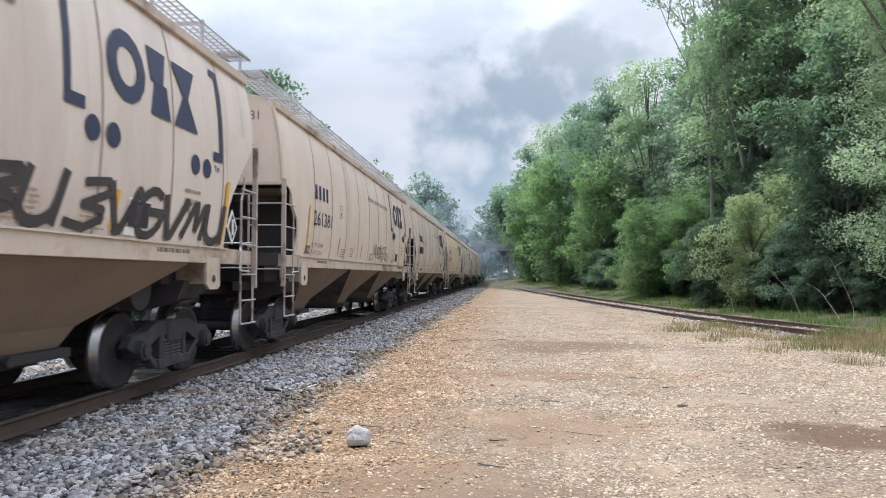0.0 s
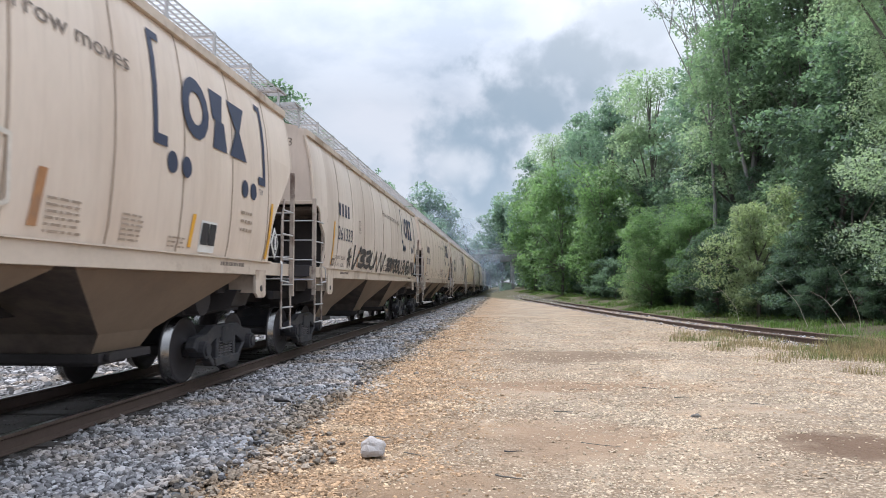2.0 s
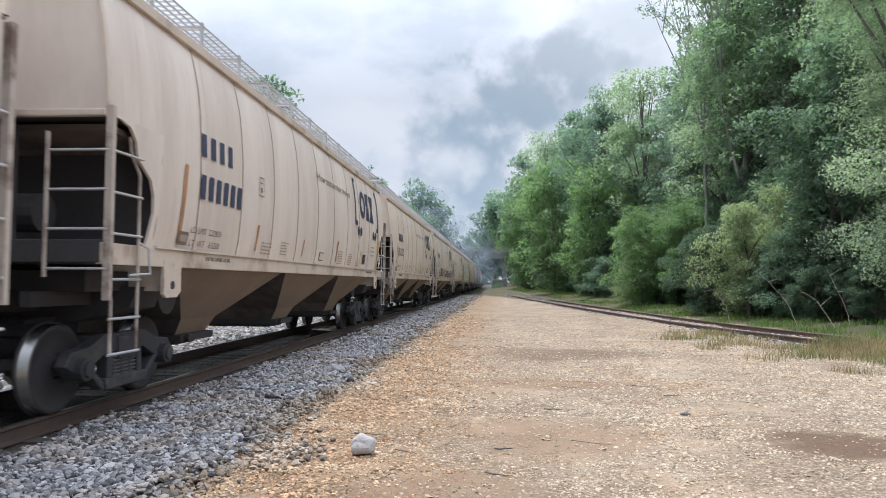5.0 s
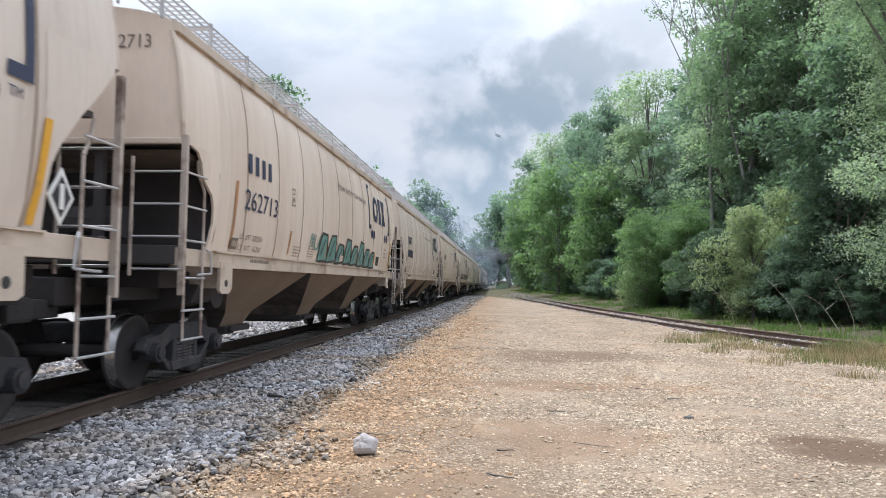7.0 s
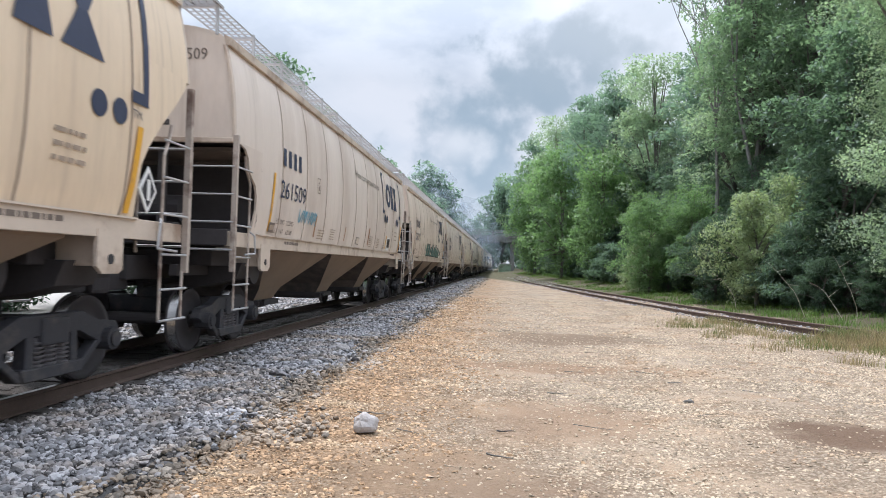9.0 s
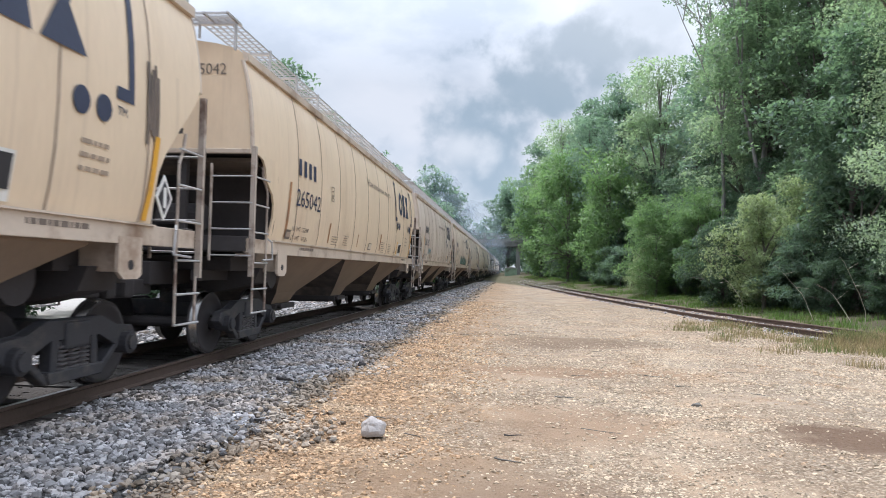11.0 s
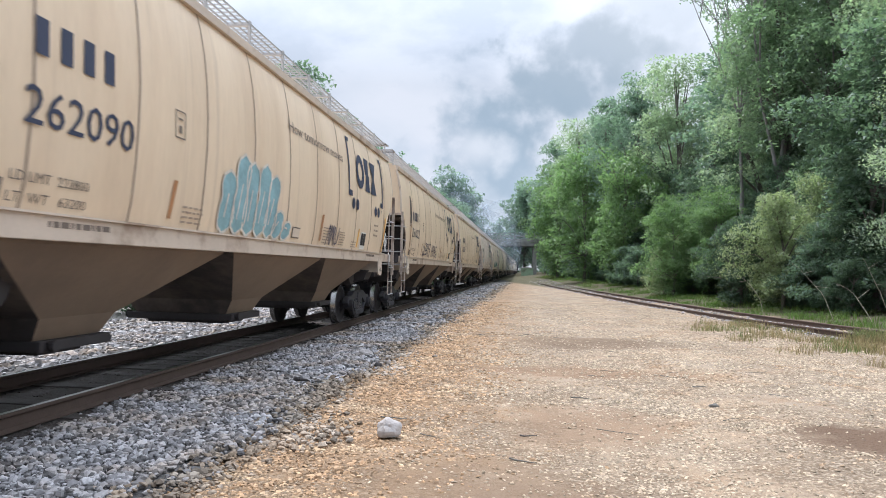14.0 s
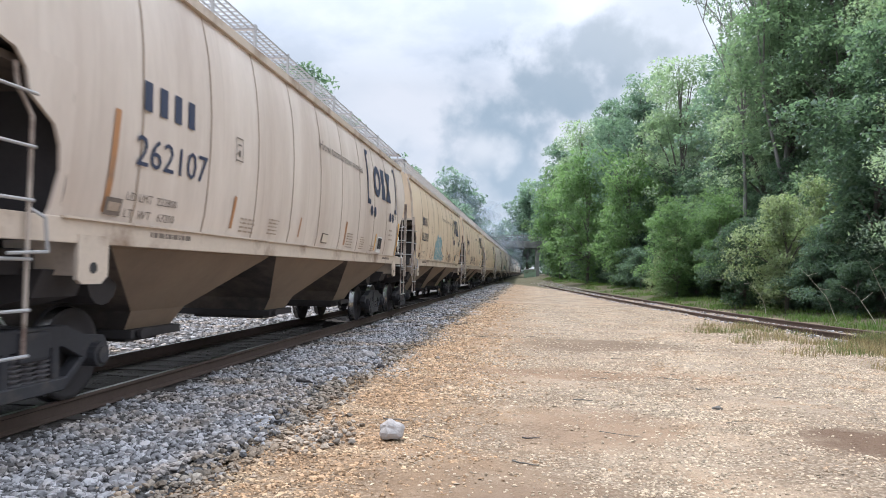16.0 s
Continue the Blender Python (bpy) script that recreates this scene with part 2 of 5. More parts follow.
# Bed far darker than its stones: shade in the gaps is in its colour.
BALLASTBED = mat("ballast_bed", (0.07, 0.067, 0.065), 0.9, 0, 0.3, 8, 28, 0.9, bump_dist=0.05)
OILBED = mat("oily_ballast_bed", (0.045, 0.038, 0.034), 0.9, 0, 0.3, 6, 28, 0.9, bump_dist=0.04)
OILSTONE = mat("oily_ballast", (0.075, 0.066, 0.06), 0.8, 0, 0.2, 3, 50, 0.3, island=0.9)
CHIP_RUST = mat("rusty_gravel", (0.32, 0.21, 0.12), 0.85, 0, 0.15, 3, 60, 0.2, tint=(0.38, 0.29, 0.19), tint_scale=1.5, island=1.0)
CHIP = mat("tan_gravel", (0.375, 0.305, 0.22), 0.85, 0, 0.15, 3, 60, 0.2, tint=(0.31, 0.215, 0.135), tint_scale=1.2, island=0.8)
ROCK = mat("pale_rock", (0.36, 0.34, 0.33), 0.85, 0, 0.15, 8, 50, 0.5)
DARKWOOD = mat("dark_wood_scrap", (0.05, 0.045, 0.045), 0.85, 0, 0.2, 8, 50, 0.5)
BARK = mat("bark", (0.13, 0.122, 0.11), 0.9, 0, 0.25, 4, 30, 0.6, stretch=(1, 1, 0.25))
# The last leaf colour has the shade of the undergrowth mixed into it.
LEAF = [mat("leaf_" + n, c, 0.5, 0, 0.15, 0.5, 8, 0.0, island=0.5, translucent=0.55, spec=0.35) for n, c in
        # The haze tone carries the bluish veil of distance in the leaf colour.
        (("mid", (0.195, 0.27, 0.215)), ("bright", (0.165, 0.255, 0.14)), ("dark", (0.14, 0.205, 0.175)), ("pale", (0.27, 0.32, 0.22)), ("haze", (0.18, 0.255, 0.245)), ("silver", (0.28, 0.35, 0.295)), ("shaded", (0.085, 0.13, 0.105)))]
GRASSM = mat("grass_blades", (0.11, 0.19, 0.045), 0.7, 0, 0.15, 0.8, 20, 0.0, island=0.8, translucent=0.25, tint=(0.20, 0.20, 0.075), tint_scale=0.6, tint_lo=0.52, tint_hi=0.7)
DRYGRASS = mat("dry_grass", (0.27, 0.21, 0.12), 0.8, 0, 0.15, 0.8, 20, 0.0, island=0.7, translucent=0.2, tint=(0.125, 0.16, 0.055), tint_scale=0.9, tint_lo=0.48, tint_hi=0.6)
CONCRETE = mat("bridge_concrete", (0.22, 0.22, 0.21), 0.9, 0, 0.15, 0.5, 8, 0.2, tint=(0.12, 0.12, 0.115), tint_scale=0.3)
LOCO = mat("dark_engine_paint", (0.02, 0.025, 0.04), 0.5, 0, 0.2, 1, 12, 0.05)


def ground_material():
    """Packed gravel yard: tan earth, paler stony patches, rusty brown edge along the ballast, damp brown pans, green under the woods."""
    m = bpy.data.materials.new("gravel_yard")
    m.use_nodes = True
    nt = m.node_tree
    b = nt.nodes["Principled BSDF"]
    b.inputs["Roughness"].default_value = 0.92
    b.inputs["Specular IOR Level"].default_value = 0.25
    tc = nt.nodes.new("ShaderNodeTexCoord")

    def nz(s, detail=6, rgh=0.62):
        n = nt.nodes.new("ShaderNodeTexNoise")
        n.inputs["Scale"].default_value, n.inputs["Detail"].default_value, n.inputs["Roughness"].default_value = s, detail, rgh
        nt.links.new(tc.outputs["Object"], n.inputs["Vector"])
        return n.outputs["Fac"]

    def rng(v, lo, hi, a=0.0, c=1.0):
        r = nt.nodes.new("ShaderNodeMapRange")
        r.inputs["From Min"].default_value, r.inputs["From Max"].default_value = lo, hi
        r.inputs["To Min"].default_value, r.inputs["To Max"].default_value = a, c
        nt.links.new(v, r.inputs["Value"])
        return r.outputs[0]

    def mixc(fac, a, c):
        x = nt.nodes.new("ShaderNodeMixRGB")
        for k, v in ((0, fac), (1, a), (2, c)):
            if isinstance(v, tuple):
                x.inputs[k].default_value = (*v, 1)
            elif isinstance(v, float):
                x.inputs[k].default_value = v
            else:
                nt.links.new(v, x.inputs[k])
        return x.outputs[0]

    def mathn(op, a, c):
        n = nt.nodes.new("ShaderNodeMath")
        n.operation = op
        for k, v in enumerate((a, c)):
            if isinstance(v, (int, float)):
                n.inputs[k].default_value = v
            else:
                nt.links.new(v, n.inputs[k])
        return n.outputs[0]

    sep = nt.nodes.new("ShaderNodeSeparateXYZ")
    nt.links.new(tc.outputs["Object"], sep.inputs[0])
    wob = mathn("MULTIPLY", mathn("SUBTRACT", nz(0.7), 0.5), 1.6)
    x = mathn("ADD", sep.outputs["X"], wob)
    c = mixc(rng(nz(0.35), 0.40, 0.62), (0.36, 0.27, 0.185), (0.32, 0.27, 0.21))
    c = mixc(rng(nz(1.6), 0.50, 0.68), c, (0.30, 0.205, 0.13))
    rust = mathn("MULTIPLY", rng(x, -3.1, -2.2), rng(x, 0.5, -1.2))
    c = mixc(mathn("MULTIPLY", rust, rng(nz(2.2), 0.30, 0.55)), c, (0.265, 0.165, 0.09))
    c = mixc(mathn("MULTIPLY", rng(x, -1.9, -2.7), 0.8), c, (0.17, 0.155, 0.14))
    # stones sunk in the earth
    stony = rng(mathn("ADD", mathn("MULTIPLY", nz(0.55), 0.7), mathn("MULTIPLY", nz(2.6), 0.3)), 0.44, 0.54)
    st = None
    for scale, amount in ((17.0, 0.9), (38.0, 0.8)):
        vor = nt.nodes.new("ShaderNodeTexVoronoi")
        vor.inputs["Scale"].default_value = scale
        nt.links.new(tc.outputs["Object"], vor.inputs["Vector"])
        one = nt.nodes.new("ShaderNodeSeparateColor")
        nt.links.new(vor.outputs["Color"], one.inputs[0])
        body = rng(vor.outputs["Distance"], 0.55, 0.30)
        pick = mathn("MULTIPLY", mathn("MULTIPLY", body, rng(one.outputs[0], 0.25, 0.9)), stony)
        c = mixc(mathn("MULTIPLY", mathn("MULTIPLY", rng(vor.outputs["Distance"], 0.40, 0.62), stony), 0.62 * amount), c, (0.125, 0.09, 0.06))
        c = mixc(mathn("MULTIPLY", pick, amount * 0.75), c, (0.47, 0.395, 0.30))
        st = pick if st is None else mathn("ADD", st, mathn("MULTIPLY", pick, 0.4))
    c = mixc(rng(nz(60, 3), 0.35, 0.7, 0.0, 0.5), c, (0.13, 0.098, 0.07))
    for px, py, rx, ry, col, k in PANS:
        v = nt.nodes.new("ShaderNodeVectorMath")
        v.operation = "SUBTRACT"
        v.inputs[1].default_value = (px, py, 0)
        nt.links.new(tc.outputs["Object"], v.inputs[0])
        s = nt.nodes.new("ShaderNodeVectorMath")
        s.operation = "MULTIPLY"
        s.inputs[1].default_value = (1 / rx, 1 / ry, 0)
        nt.links.new(v.outputs[0], s.inputs[0])
        ln = nt.nodes.new("ShaderNodeVectorMath")
        ln.operation = "LENGTH"
        nt.links.new(s.outputs[0], ln.inputs[0])
        d = mathn("ADD", ln.outputs["Value"], mathn("MULTIPLY", mathn("SUBTRACT", nz(1.8), 0.5), 1.4))
        c = mixc(mathn("MULTIPLY", rng(d, 1.1, 0.6), k), c, col)
    # grey stone beyond the main track
    c = mixc(rng(sep.outputs["X"], -6.8, -7.6), c, (0.34, 0.325, 0.305))
    # leaf mould and grass beyond the siding
    far = nt.nodes.new("ShaderNodeVectorMath")
    far.operation = "DOT_PRODUCT"
    far.inputs[1].default_value = (0.985, 0.17, 0)
    nt.links.new(tc.outputs["Object"], far.inputs[0])
    fw = mathn("ADD", far.outputs["Value"], mathn("MULTIPLY", wob, 1.0))
    c = mixc(rng(fw, 12.9, 14.2), c, (0.085, 0.078, 0.045))
    nt.links.new(c, b.inputs["Base Color"])
    h = mathn("ADD", mathn("MULTIPLY", st, 0.8), nz(45, 4))
    bp = nt.nodes.new("ShaderNodeBump")
    bp.inputs["Strength"].default_value, bp.inputs["Distance"].default_value = 1.0, 0.025
    nt.links.new(h, bp.inputs["Height"])
    nt.links.new(bp.outputs[0], b.inputs["Normal"])
    return m


PANS = ((3.3, 7.0, 1.0, 0.75, (0.125, 0.08, 0.052), 0.95), (1.3, 15.5, 2.2, 1.6, (0.15, 0.105, 0.07), 0.85),
        (-0.5, 5.2, 1.0, 0.7, (0.20, 0.135, 0.085), 0.6), (0.2, 4.9, 0.8, 0.4, (0.18, 0.125, 0.085), 0.5), (2.4, 4.6, 0.7, 0.4, (0.13, 0.08, 0.05), 0.85), (0.9, 11.0, 2.0, 0.7, (0.21, 0.125, 0.072), 0.6), (0.6, 7.2, 0.9, 1.1, (0.23, 0.155, 0.10), 0.7))


# ==== mesh helpers ====
def mesh_of(name, verts, faces, material, smooth=False):
    me = bpy.data.meshes.new(name)
    verts = np.asarray(verts, dtype=np.float32)
    faces = np.asarray(faces, dtype=np.int32)
    me.vertices.add(len(verts))
    me.vertices.foreach_set("co", verts.ravel())
    n, k = faces.shape
    me.loops.add(n * k)
    me.loops.foreach_set("vertex_index", faces.ravel())
    me.polygons.add(n)
    me.polygons.foreach_set("loop_start", np.arange(0, n * k, k, dtype=np.int32))
    me.polygons.foreach_set("use_smooth", np.full(n, smooth))
    me.materials.append(material)
    me.update(calc_edges=True)
    return me


def part(name, bm, material, parent=None, label="", smooth=False, mats=()):
    me = bpy.data.meshes.new(name)
    bmesh.ops.recalc_face_normals(bm, faces=bm.faces)
    if smooth:
        for f in bm.faces:
            f.smooth = True
    bm.to_mesh(me)
    bm.free()
    me.materials.append(material)
    for m in mats:
        me.materials.append(m)
    ob = new(name, me)
    if parent is not None:
        ob.parent = parent
    if label:
        tagged(ob, label)
    return ob


def empty(name, label, category, group="", kind=""):
    return tagged(new(name), label, category, group, kind)


def box(bm, c, s, bevel=0.0, m=None):
    g = bmesh.ops.create_cube(bm, size=1.0)
    vs = g["verts"]
    bmesh.ops.scale(bm, vec=s, verts=vs)
    if m is not None:
        bmesh.ops.transform(bm, matrix=m, verts=vs)
    bmesh.ops.translate(bm, vec=c, verts=vs)
    if bevel:
        es = list({e for v in vs for e in v.link_edges})
        bmesh.ops.bevel(bm, geom=es, offset=bevel, segments=2, profile=0.6, affect="EDGES", clamp_overlap=True)
    return bm


def rod(bm, a, b, r, seg=8, r2=None, caps=True):
    a, b = Vector(a), Vector(b)
    d = b - a
    m = Matrix.Translation((a + b) / 2) @ d.to_track_quat("Z", "Y").to_matrix().to_4x4()
    bmesh.ops.create_cone(bm, cap_ends=caps, segments=seg, radius1=r, radius2=r if r2 is None else r2, depth=d.length, matrix=m)
    return bm


def tube(bm, pts, r, seg=6):
    for a, b in zip(pts[:-1], pts[1:]):
        rod(bm, a, b, r, seg)
    return bm


def prism(bm, pts, axis, lo, hi):
    """A polygon of (u, v) pushed along an axis. x: (y, z); y: (x, z); z: (x, y)."""
    def at(u, v, w):
        return {"x": (w, u, v), "y": (u, w, v), "z": (u, v, w)}[axis]
    a = [bm.verts.new(at(u, v, lo)) for u, v in pts]
    b = [bm.verts.new(at(u, v, hi)) for u, v in pts]
    n = len(pts)
    bm.faces.new(a)
    bm.faces.new(b[::-1])
    for i in range(n):
        bm.faces.new((a[i], b[i], b[(i + 1) % n], a[(i + 1) % n]))
    return bm


def B():
    return bmesh.new()


# ==== ground and tracks ====
TX, RZ = -5.44, 0.14           # main track's centre line and rail-head height
CARZ = RZ + 0.20               # floor datum of the car bodies above the yard


def ground_height(x, y):
    """Low ballast bank under the main track, nearly level yard, slight rise under the woods."""
    x, y = np.asarray(x, float), np.asarray(y, float)
    bank = np.interp(x, [-40, -12, -8.6, -7.2, -3.6, -2.2, 400], [-0.5, -0.4, -0.35, -0.2, -0.2, 0.0, 0.0])
    far = 0.985 * x + 0.17 * y
    rise = np.interp(far, [14.5, 19, 30, 60], [0, 0.5, 1.6, 3.5]) * np.interp(y, [120, 220], [1, 0.3])
    soft = 0.03 * np.sin(x * 0.9 + 0.4 * y) * np.sin(y * 0.55 + 1) + 0.012 * np.sin(x * 2.7) * np.sin(y * 2.1 + x)
    return bank + rise + soft * np.clip((x + 2.5) / 1.5, 0, 1)


def ground():
    xs = np.unique(np.concatenate([np.linspace(-2500, -40, 12), np.linspace(-40, -9, 14), np.linspace(-9, 9, 121), np.linspace(9, 40, 32), np.linspace(40, 2500, 14)]))
    ys = np.unique(np.concatenate([np.linspace(-2500, -20, 8), np.linspace(-20, 2, 23), np.linspace(2, 26, 161), np.linspace(26, 70, 60), np.linspace(70, 400, 40), np.linspace(400, 3500, 12)]))
    X, Y = np.meshgrid(xs, ys)
    Z = ground_height(X, Y)
    rs = np.random.RandomState(5)
    near = (np.abs(X) < 9) & (Y > 2) & (Y < 26)
    Z = Z + np.where(near, rs.uniform(-0.006, 0.006, X.shape), 0)
    v = np.stack([X, Y, Z], -1).reshape(-1, 3)
    n, mm = len(xs), len(ys)
    i = (np.arange(mm - 1)[:, None] * n + np.arange(n - 1)[None, :]).ravel()
    f = np.stack([i, i + 1, i + n + 1, i + n], -1)
    tagged(new("ground", mesh_of("ground", v, f, ground_material(), True)), "packed tan gravel yard with damp brown patches", "ground", kind="structure")


def siding_x(y):
    return float(np.interp(y, [6, 12, 16, 19, 24.5, 31, 45, 62, 80, 110, 150, 200], [15.5, 11.4, 9.6, 8.6, 7.4, 6.5, 5.1, 3.6, 2.2, -0.4, -3.4, -5.2]))


def lumps(n, rs, kind="ico"):
    """Base shapes of stones: verts and faces."""
    bm = B()
    if kind == "ico":
        bmesh.ops.create_icosphere(bm, subdivisions=1, radius=1)
    else:
        bmesh.ops.create_cone(bm, cap_ends=True, segments=4, radius1=1, radius2=0.6, depth=1.0)
        bmesh.ops.delete(bm, geom=[f for f in bm.faces if f.normal.z < -0.9], context="FACES_ONLY")
        bmesh.ops.triangulate(bm, faces=bm.faces)
    bm.verts.ensure_lookup_table()
    v = np.array([w.co[:] for w in bm.verts])
    f = np.array([[w.index for w in q.verts] for q in bm.faces])
    bm.free()
    return v, f


def scatter(name, xyz, size, material, rs, flat=0.6, kind="ico", jag=0.28):
    """Many stones as one mesh."""
    v0, f0 = lumps(1, rs, kind)
    n = len(xyz)
    k = len(v0)
    a = rs.uniform(0, 2 * np.pi, n)
    s = np.stack([size * rs.uniform(0.7, 1.3, n), size * rs.uniform(0.6, 1.1, n), size * flat * rs.uniform(0.6, 1.2, n)], -1)
    v = v0[None] * (1 + rs.uniform(-jag, jag, (n, k, 1))) * s[:, None, :]
    tl = rs.uniform(-0.6, 0.6, n)
    y = v[..., 1] * np.cos(tl)[:, None] - v[..., 2] * np.sin(tl)[:, None]
    z = v[..., 1] * np.sin(tl)[:, None] + v[..., 2] * np.cos(tl)[:, None]
    x = v[..., 0]
    v = np.stack([x * np.cos(a)[:, None] - y * np.sin(a)[:, None], x * np.sin(a)[:, None] + y * np.cos(a)[:, None], z], -1) + xyz[:, None, :]
    f = (f0[None] + (np.arange(n) * k)[:, None, None]).reshape(-1, 3)
    return new(name, mesh_of(name, v.reshape(-1, 3), f, material))


def ballast():
    """Stones of the shoulder beside the main track: closer ones are laid densely."""
    rs = np.random.RandomState(11)
    bed = B()
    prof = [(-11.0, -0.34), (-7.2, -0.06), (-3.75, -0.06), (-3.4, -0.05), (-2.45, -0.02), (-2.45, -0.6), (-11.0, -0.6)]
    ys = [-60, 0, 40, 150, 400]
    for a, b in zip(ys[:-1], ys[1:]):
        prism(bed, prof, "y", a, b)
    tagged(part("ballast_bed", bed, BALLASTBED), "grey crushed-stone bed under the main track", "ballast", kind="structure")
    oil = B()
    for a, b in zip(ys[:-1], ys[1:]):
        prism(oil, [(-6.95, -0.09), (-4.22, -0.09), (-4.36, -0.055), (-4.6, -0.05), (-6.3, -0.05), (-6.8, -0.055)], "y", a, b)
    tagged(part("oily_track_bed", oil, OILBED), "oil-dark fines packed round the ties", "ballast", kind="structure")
    pts = []
    for lo, hi, dens, sz in ((-7.0, 2.0, 200, 0.042), (2.0, 9, 880, 0.028), (9, 18, 480, 0.033), (18, 40, 130, 0.05), (40, 90, 30, 0.085)):
        n = int((hi - lo) * 2.4 * dens)
        y = rs.uniform(lo, hi, n)
        edge = -2.35 + 0.22 * np.sin(y * 1.3) + 0.15 * np.sin(y * 3.1 + 1)
        u = rs.uniform(0, 1, n)
        inner = -4.52 + 0.07 * np.sin(y * 2.3) + rs.normal(0, 0.05, n)
        x = inner + (edge - inner) * u ** 0.92 + np.abs(rs.normal(0, 0.22, n)) * (u > 0.86)
        z = np.interp(x, [-4.6, -3.75, -3.4, -2.45, -2.0], [-0.055, -0.05, -0.04, 0.0, 0.0]) + rs.uniform(-0.012, 0.02, n)
        pts.append((np.stack([x, y, z], -1), sz * (0.45 + 1.15 * rs.uniform(0, 1, n) ** 1.6)))
    xyz = np.concatenate([p for p, _ in pts])
    s = np.concatenate([q for _, q in pts])
    dusty = xyz[:, 0] + rs.normal(0, 0.16, len(s)) > -2.62 + 0.2 * np.sin(xyz[:, 1] * 1.3)
    tagged(scatter("dusty_ballast_stones", xyz[dusty], s[dusty] * 0.9, DUSTSTONE, rs, 0.66, "ico", 0.36), "earth-stained ballast stones along the shoulder's foot", "ballast", kind="stuff")
    xyz, s = xyz[~dusty], s[~dusty]
    tagged(scatter("ballast_stones", xyz, s, BALLAST, rs, 0.72, "ico", 0.36), "loose grey granite ballast stones beside the rails", "ballast", kind="stuff")
    # between the rails and ties, and beyond them
    n = 4500
    y = rs.uniform(2, 45, n)
    x = rs.uniform(-6.9, -4.5, n)
    z = np.interp(x, [-9, -7.2, -4.5], [-0.2, -0.06, -0.06]) + rs.uniform(-0.02, 0.015, n)
    tagged(scatter("ballast_stones_between_ties", np.stack([x, y, z], -1), 0.045 * rs.uniform(0.6, 1.3, n), OILSTONE, rs, 0.7, "cone"), "oil-dark ballast stones between and beyond the ties", "ballast", kind="stuff")


def far_ballast():
    rs = np.random.RandomState(14)
    n = 9500
    y = rs.uniform(0, 34, n)
    x = rs.uniform(-13.5, -6.9, n)
    z = np.interp(x, [-15, -11, -7.2, -6.9], [-0.43, -0.33, -0.05, -0.04]) + rs.uniform(-0.01, 0.02, n)
    tagged(scatter("far_ballast_stones", np.stack([x, y, z], -1), 0.07 * rs.uniform(0.5, 1.4, n), BALLAST, rs, 0.65, "cone"), "sunlit pale ballast stones beyond the track", "ballast", kind="stuff")


def gravel():
    rs = np.random.RandomState(21)
    xs, ss = [], []
    for lo, hi, w, dens, sz in ((3.0, 8, 6, 1150, 0.019), (8, 16, 9, 640, 0.024), (16, 34, 9, 150, 0.034)):
        n = int((hi - lo) * (w + 2.4) * dens)
        y = rs.uniform(lo, hi, n)
        x = rs.uniform(-2.6, w, n)
        keep = (np.sin(x * 1.7 + 0.7 * y) * np.sin(y * 1.1 - 0.6 * x) + rs.uniform(-0.9, 0.9, n)) > -0.25
        for px, py, rx, ry, _, kk in PANS:
            keep &= ~((((x - px) / rx) ** 2 + ((y - py) / ry) ** 2 < 0.75) & (rs.uniform(0, 1, n) < kk))
        keep |= x < -1.3
        x, y = x[keep], y[keep]
        xs.append(np.stack([x, y, ground_height(x, y) + 0.002], -1))
        ss.append(sz * rs.uniform(0.4, 1.0, len(x)) ** 1.5 * 1.25)
    for lo, hi, w, dens, sz in ((4.0, 9, 6, 95, 0.026), (9, 18, 10, 60, 0.032)):
        n = int((hi - lo) * w * dens)
        y, x = rs.uniform(lo, hi, n), rs.uniform(0.3, w, n)
        keep = np.sin(x * 0.9 + 0.5 * y) * np.sin(y * 0.7 - 0.4 * x) + rs.uniform(-0.6, 0.9, n) > 0
        for px, py, rx, ry, _, kk in PANS:
            keep &= ~((((x - px) / rx) ** 2 + ((y - py) / ry) ** 2 < 0.9) & (rs.uniform(0, 1, n) < kk))
        x, y = x[keep], y[keep]
        xs.append(np.stack([x, y, ground_height(x, y) + 0.003], -1))
        ss.append(sz * rs.uniform(0.6, 1.2, len(x)))
    y = 18.5 + 75 * rs.uniform(0, 1, 3000) ** 1.5
    x = np.array([siding_x(v) for v in y]) + rs.uniform(-1.25, 1.25, 3000)
    tagged(scatter("siding_stones", np.stack([x, y, np.full(3000, 0.0) + ground_height(x, y) + rs.uniform(0, 0.02, 3000)], -1), 0.045 * rs.uniform(0.5, 1.3, 3000), BALLAST, rs, 0.7), "pale ballast stones between the siding rails", "ballast", kind="stuff")
    xyz, s = np.concatenate(xs), np.concatenate(ss)
    rusty = xyz[:, 0] + rs.normal(0, 0.45, len(s)) < -0.75
    tagged(scatter("gravel_chips", xyz[~rusty], s[~rusty], CHIP, rs, 0.55, "cone", 0.3), "small pale tan gravel chips on packed earth", "gravel", kind="stuff")
    tagged(scatter("rusty_gravel_chips", xyz[rusty], s[rusty] * 1.35, CHIP_RUST, rs, 0.6, "cone", 0.35), "orange-brown gravel along the ballast edge", "gravel", kind="stuff")


RAIL_PROFILE = [(-0.07, 0), (0.07, 0), (0.07, 0.012), (0.012, 0.03), (0.010, 0.125), (0.036, 0.14), (0.036, 0.165), (0.028, 0.172), (-0.028, 0.172), (-0.036, 0.165), (-0.036, 0.14), (-0.010, 0.125), (-0.012, 0.03), (-0.07, 0.012)]


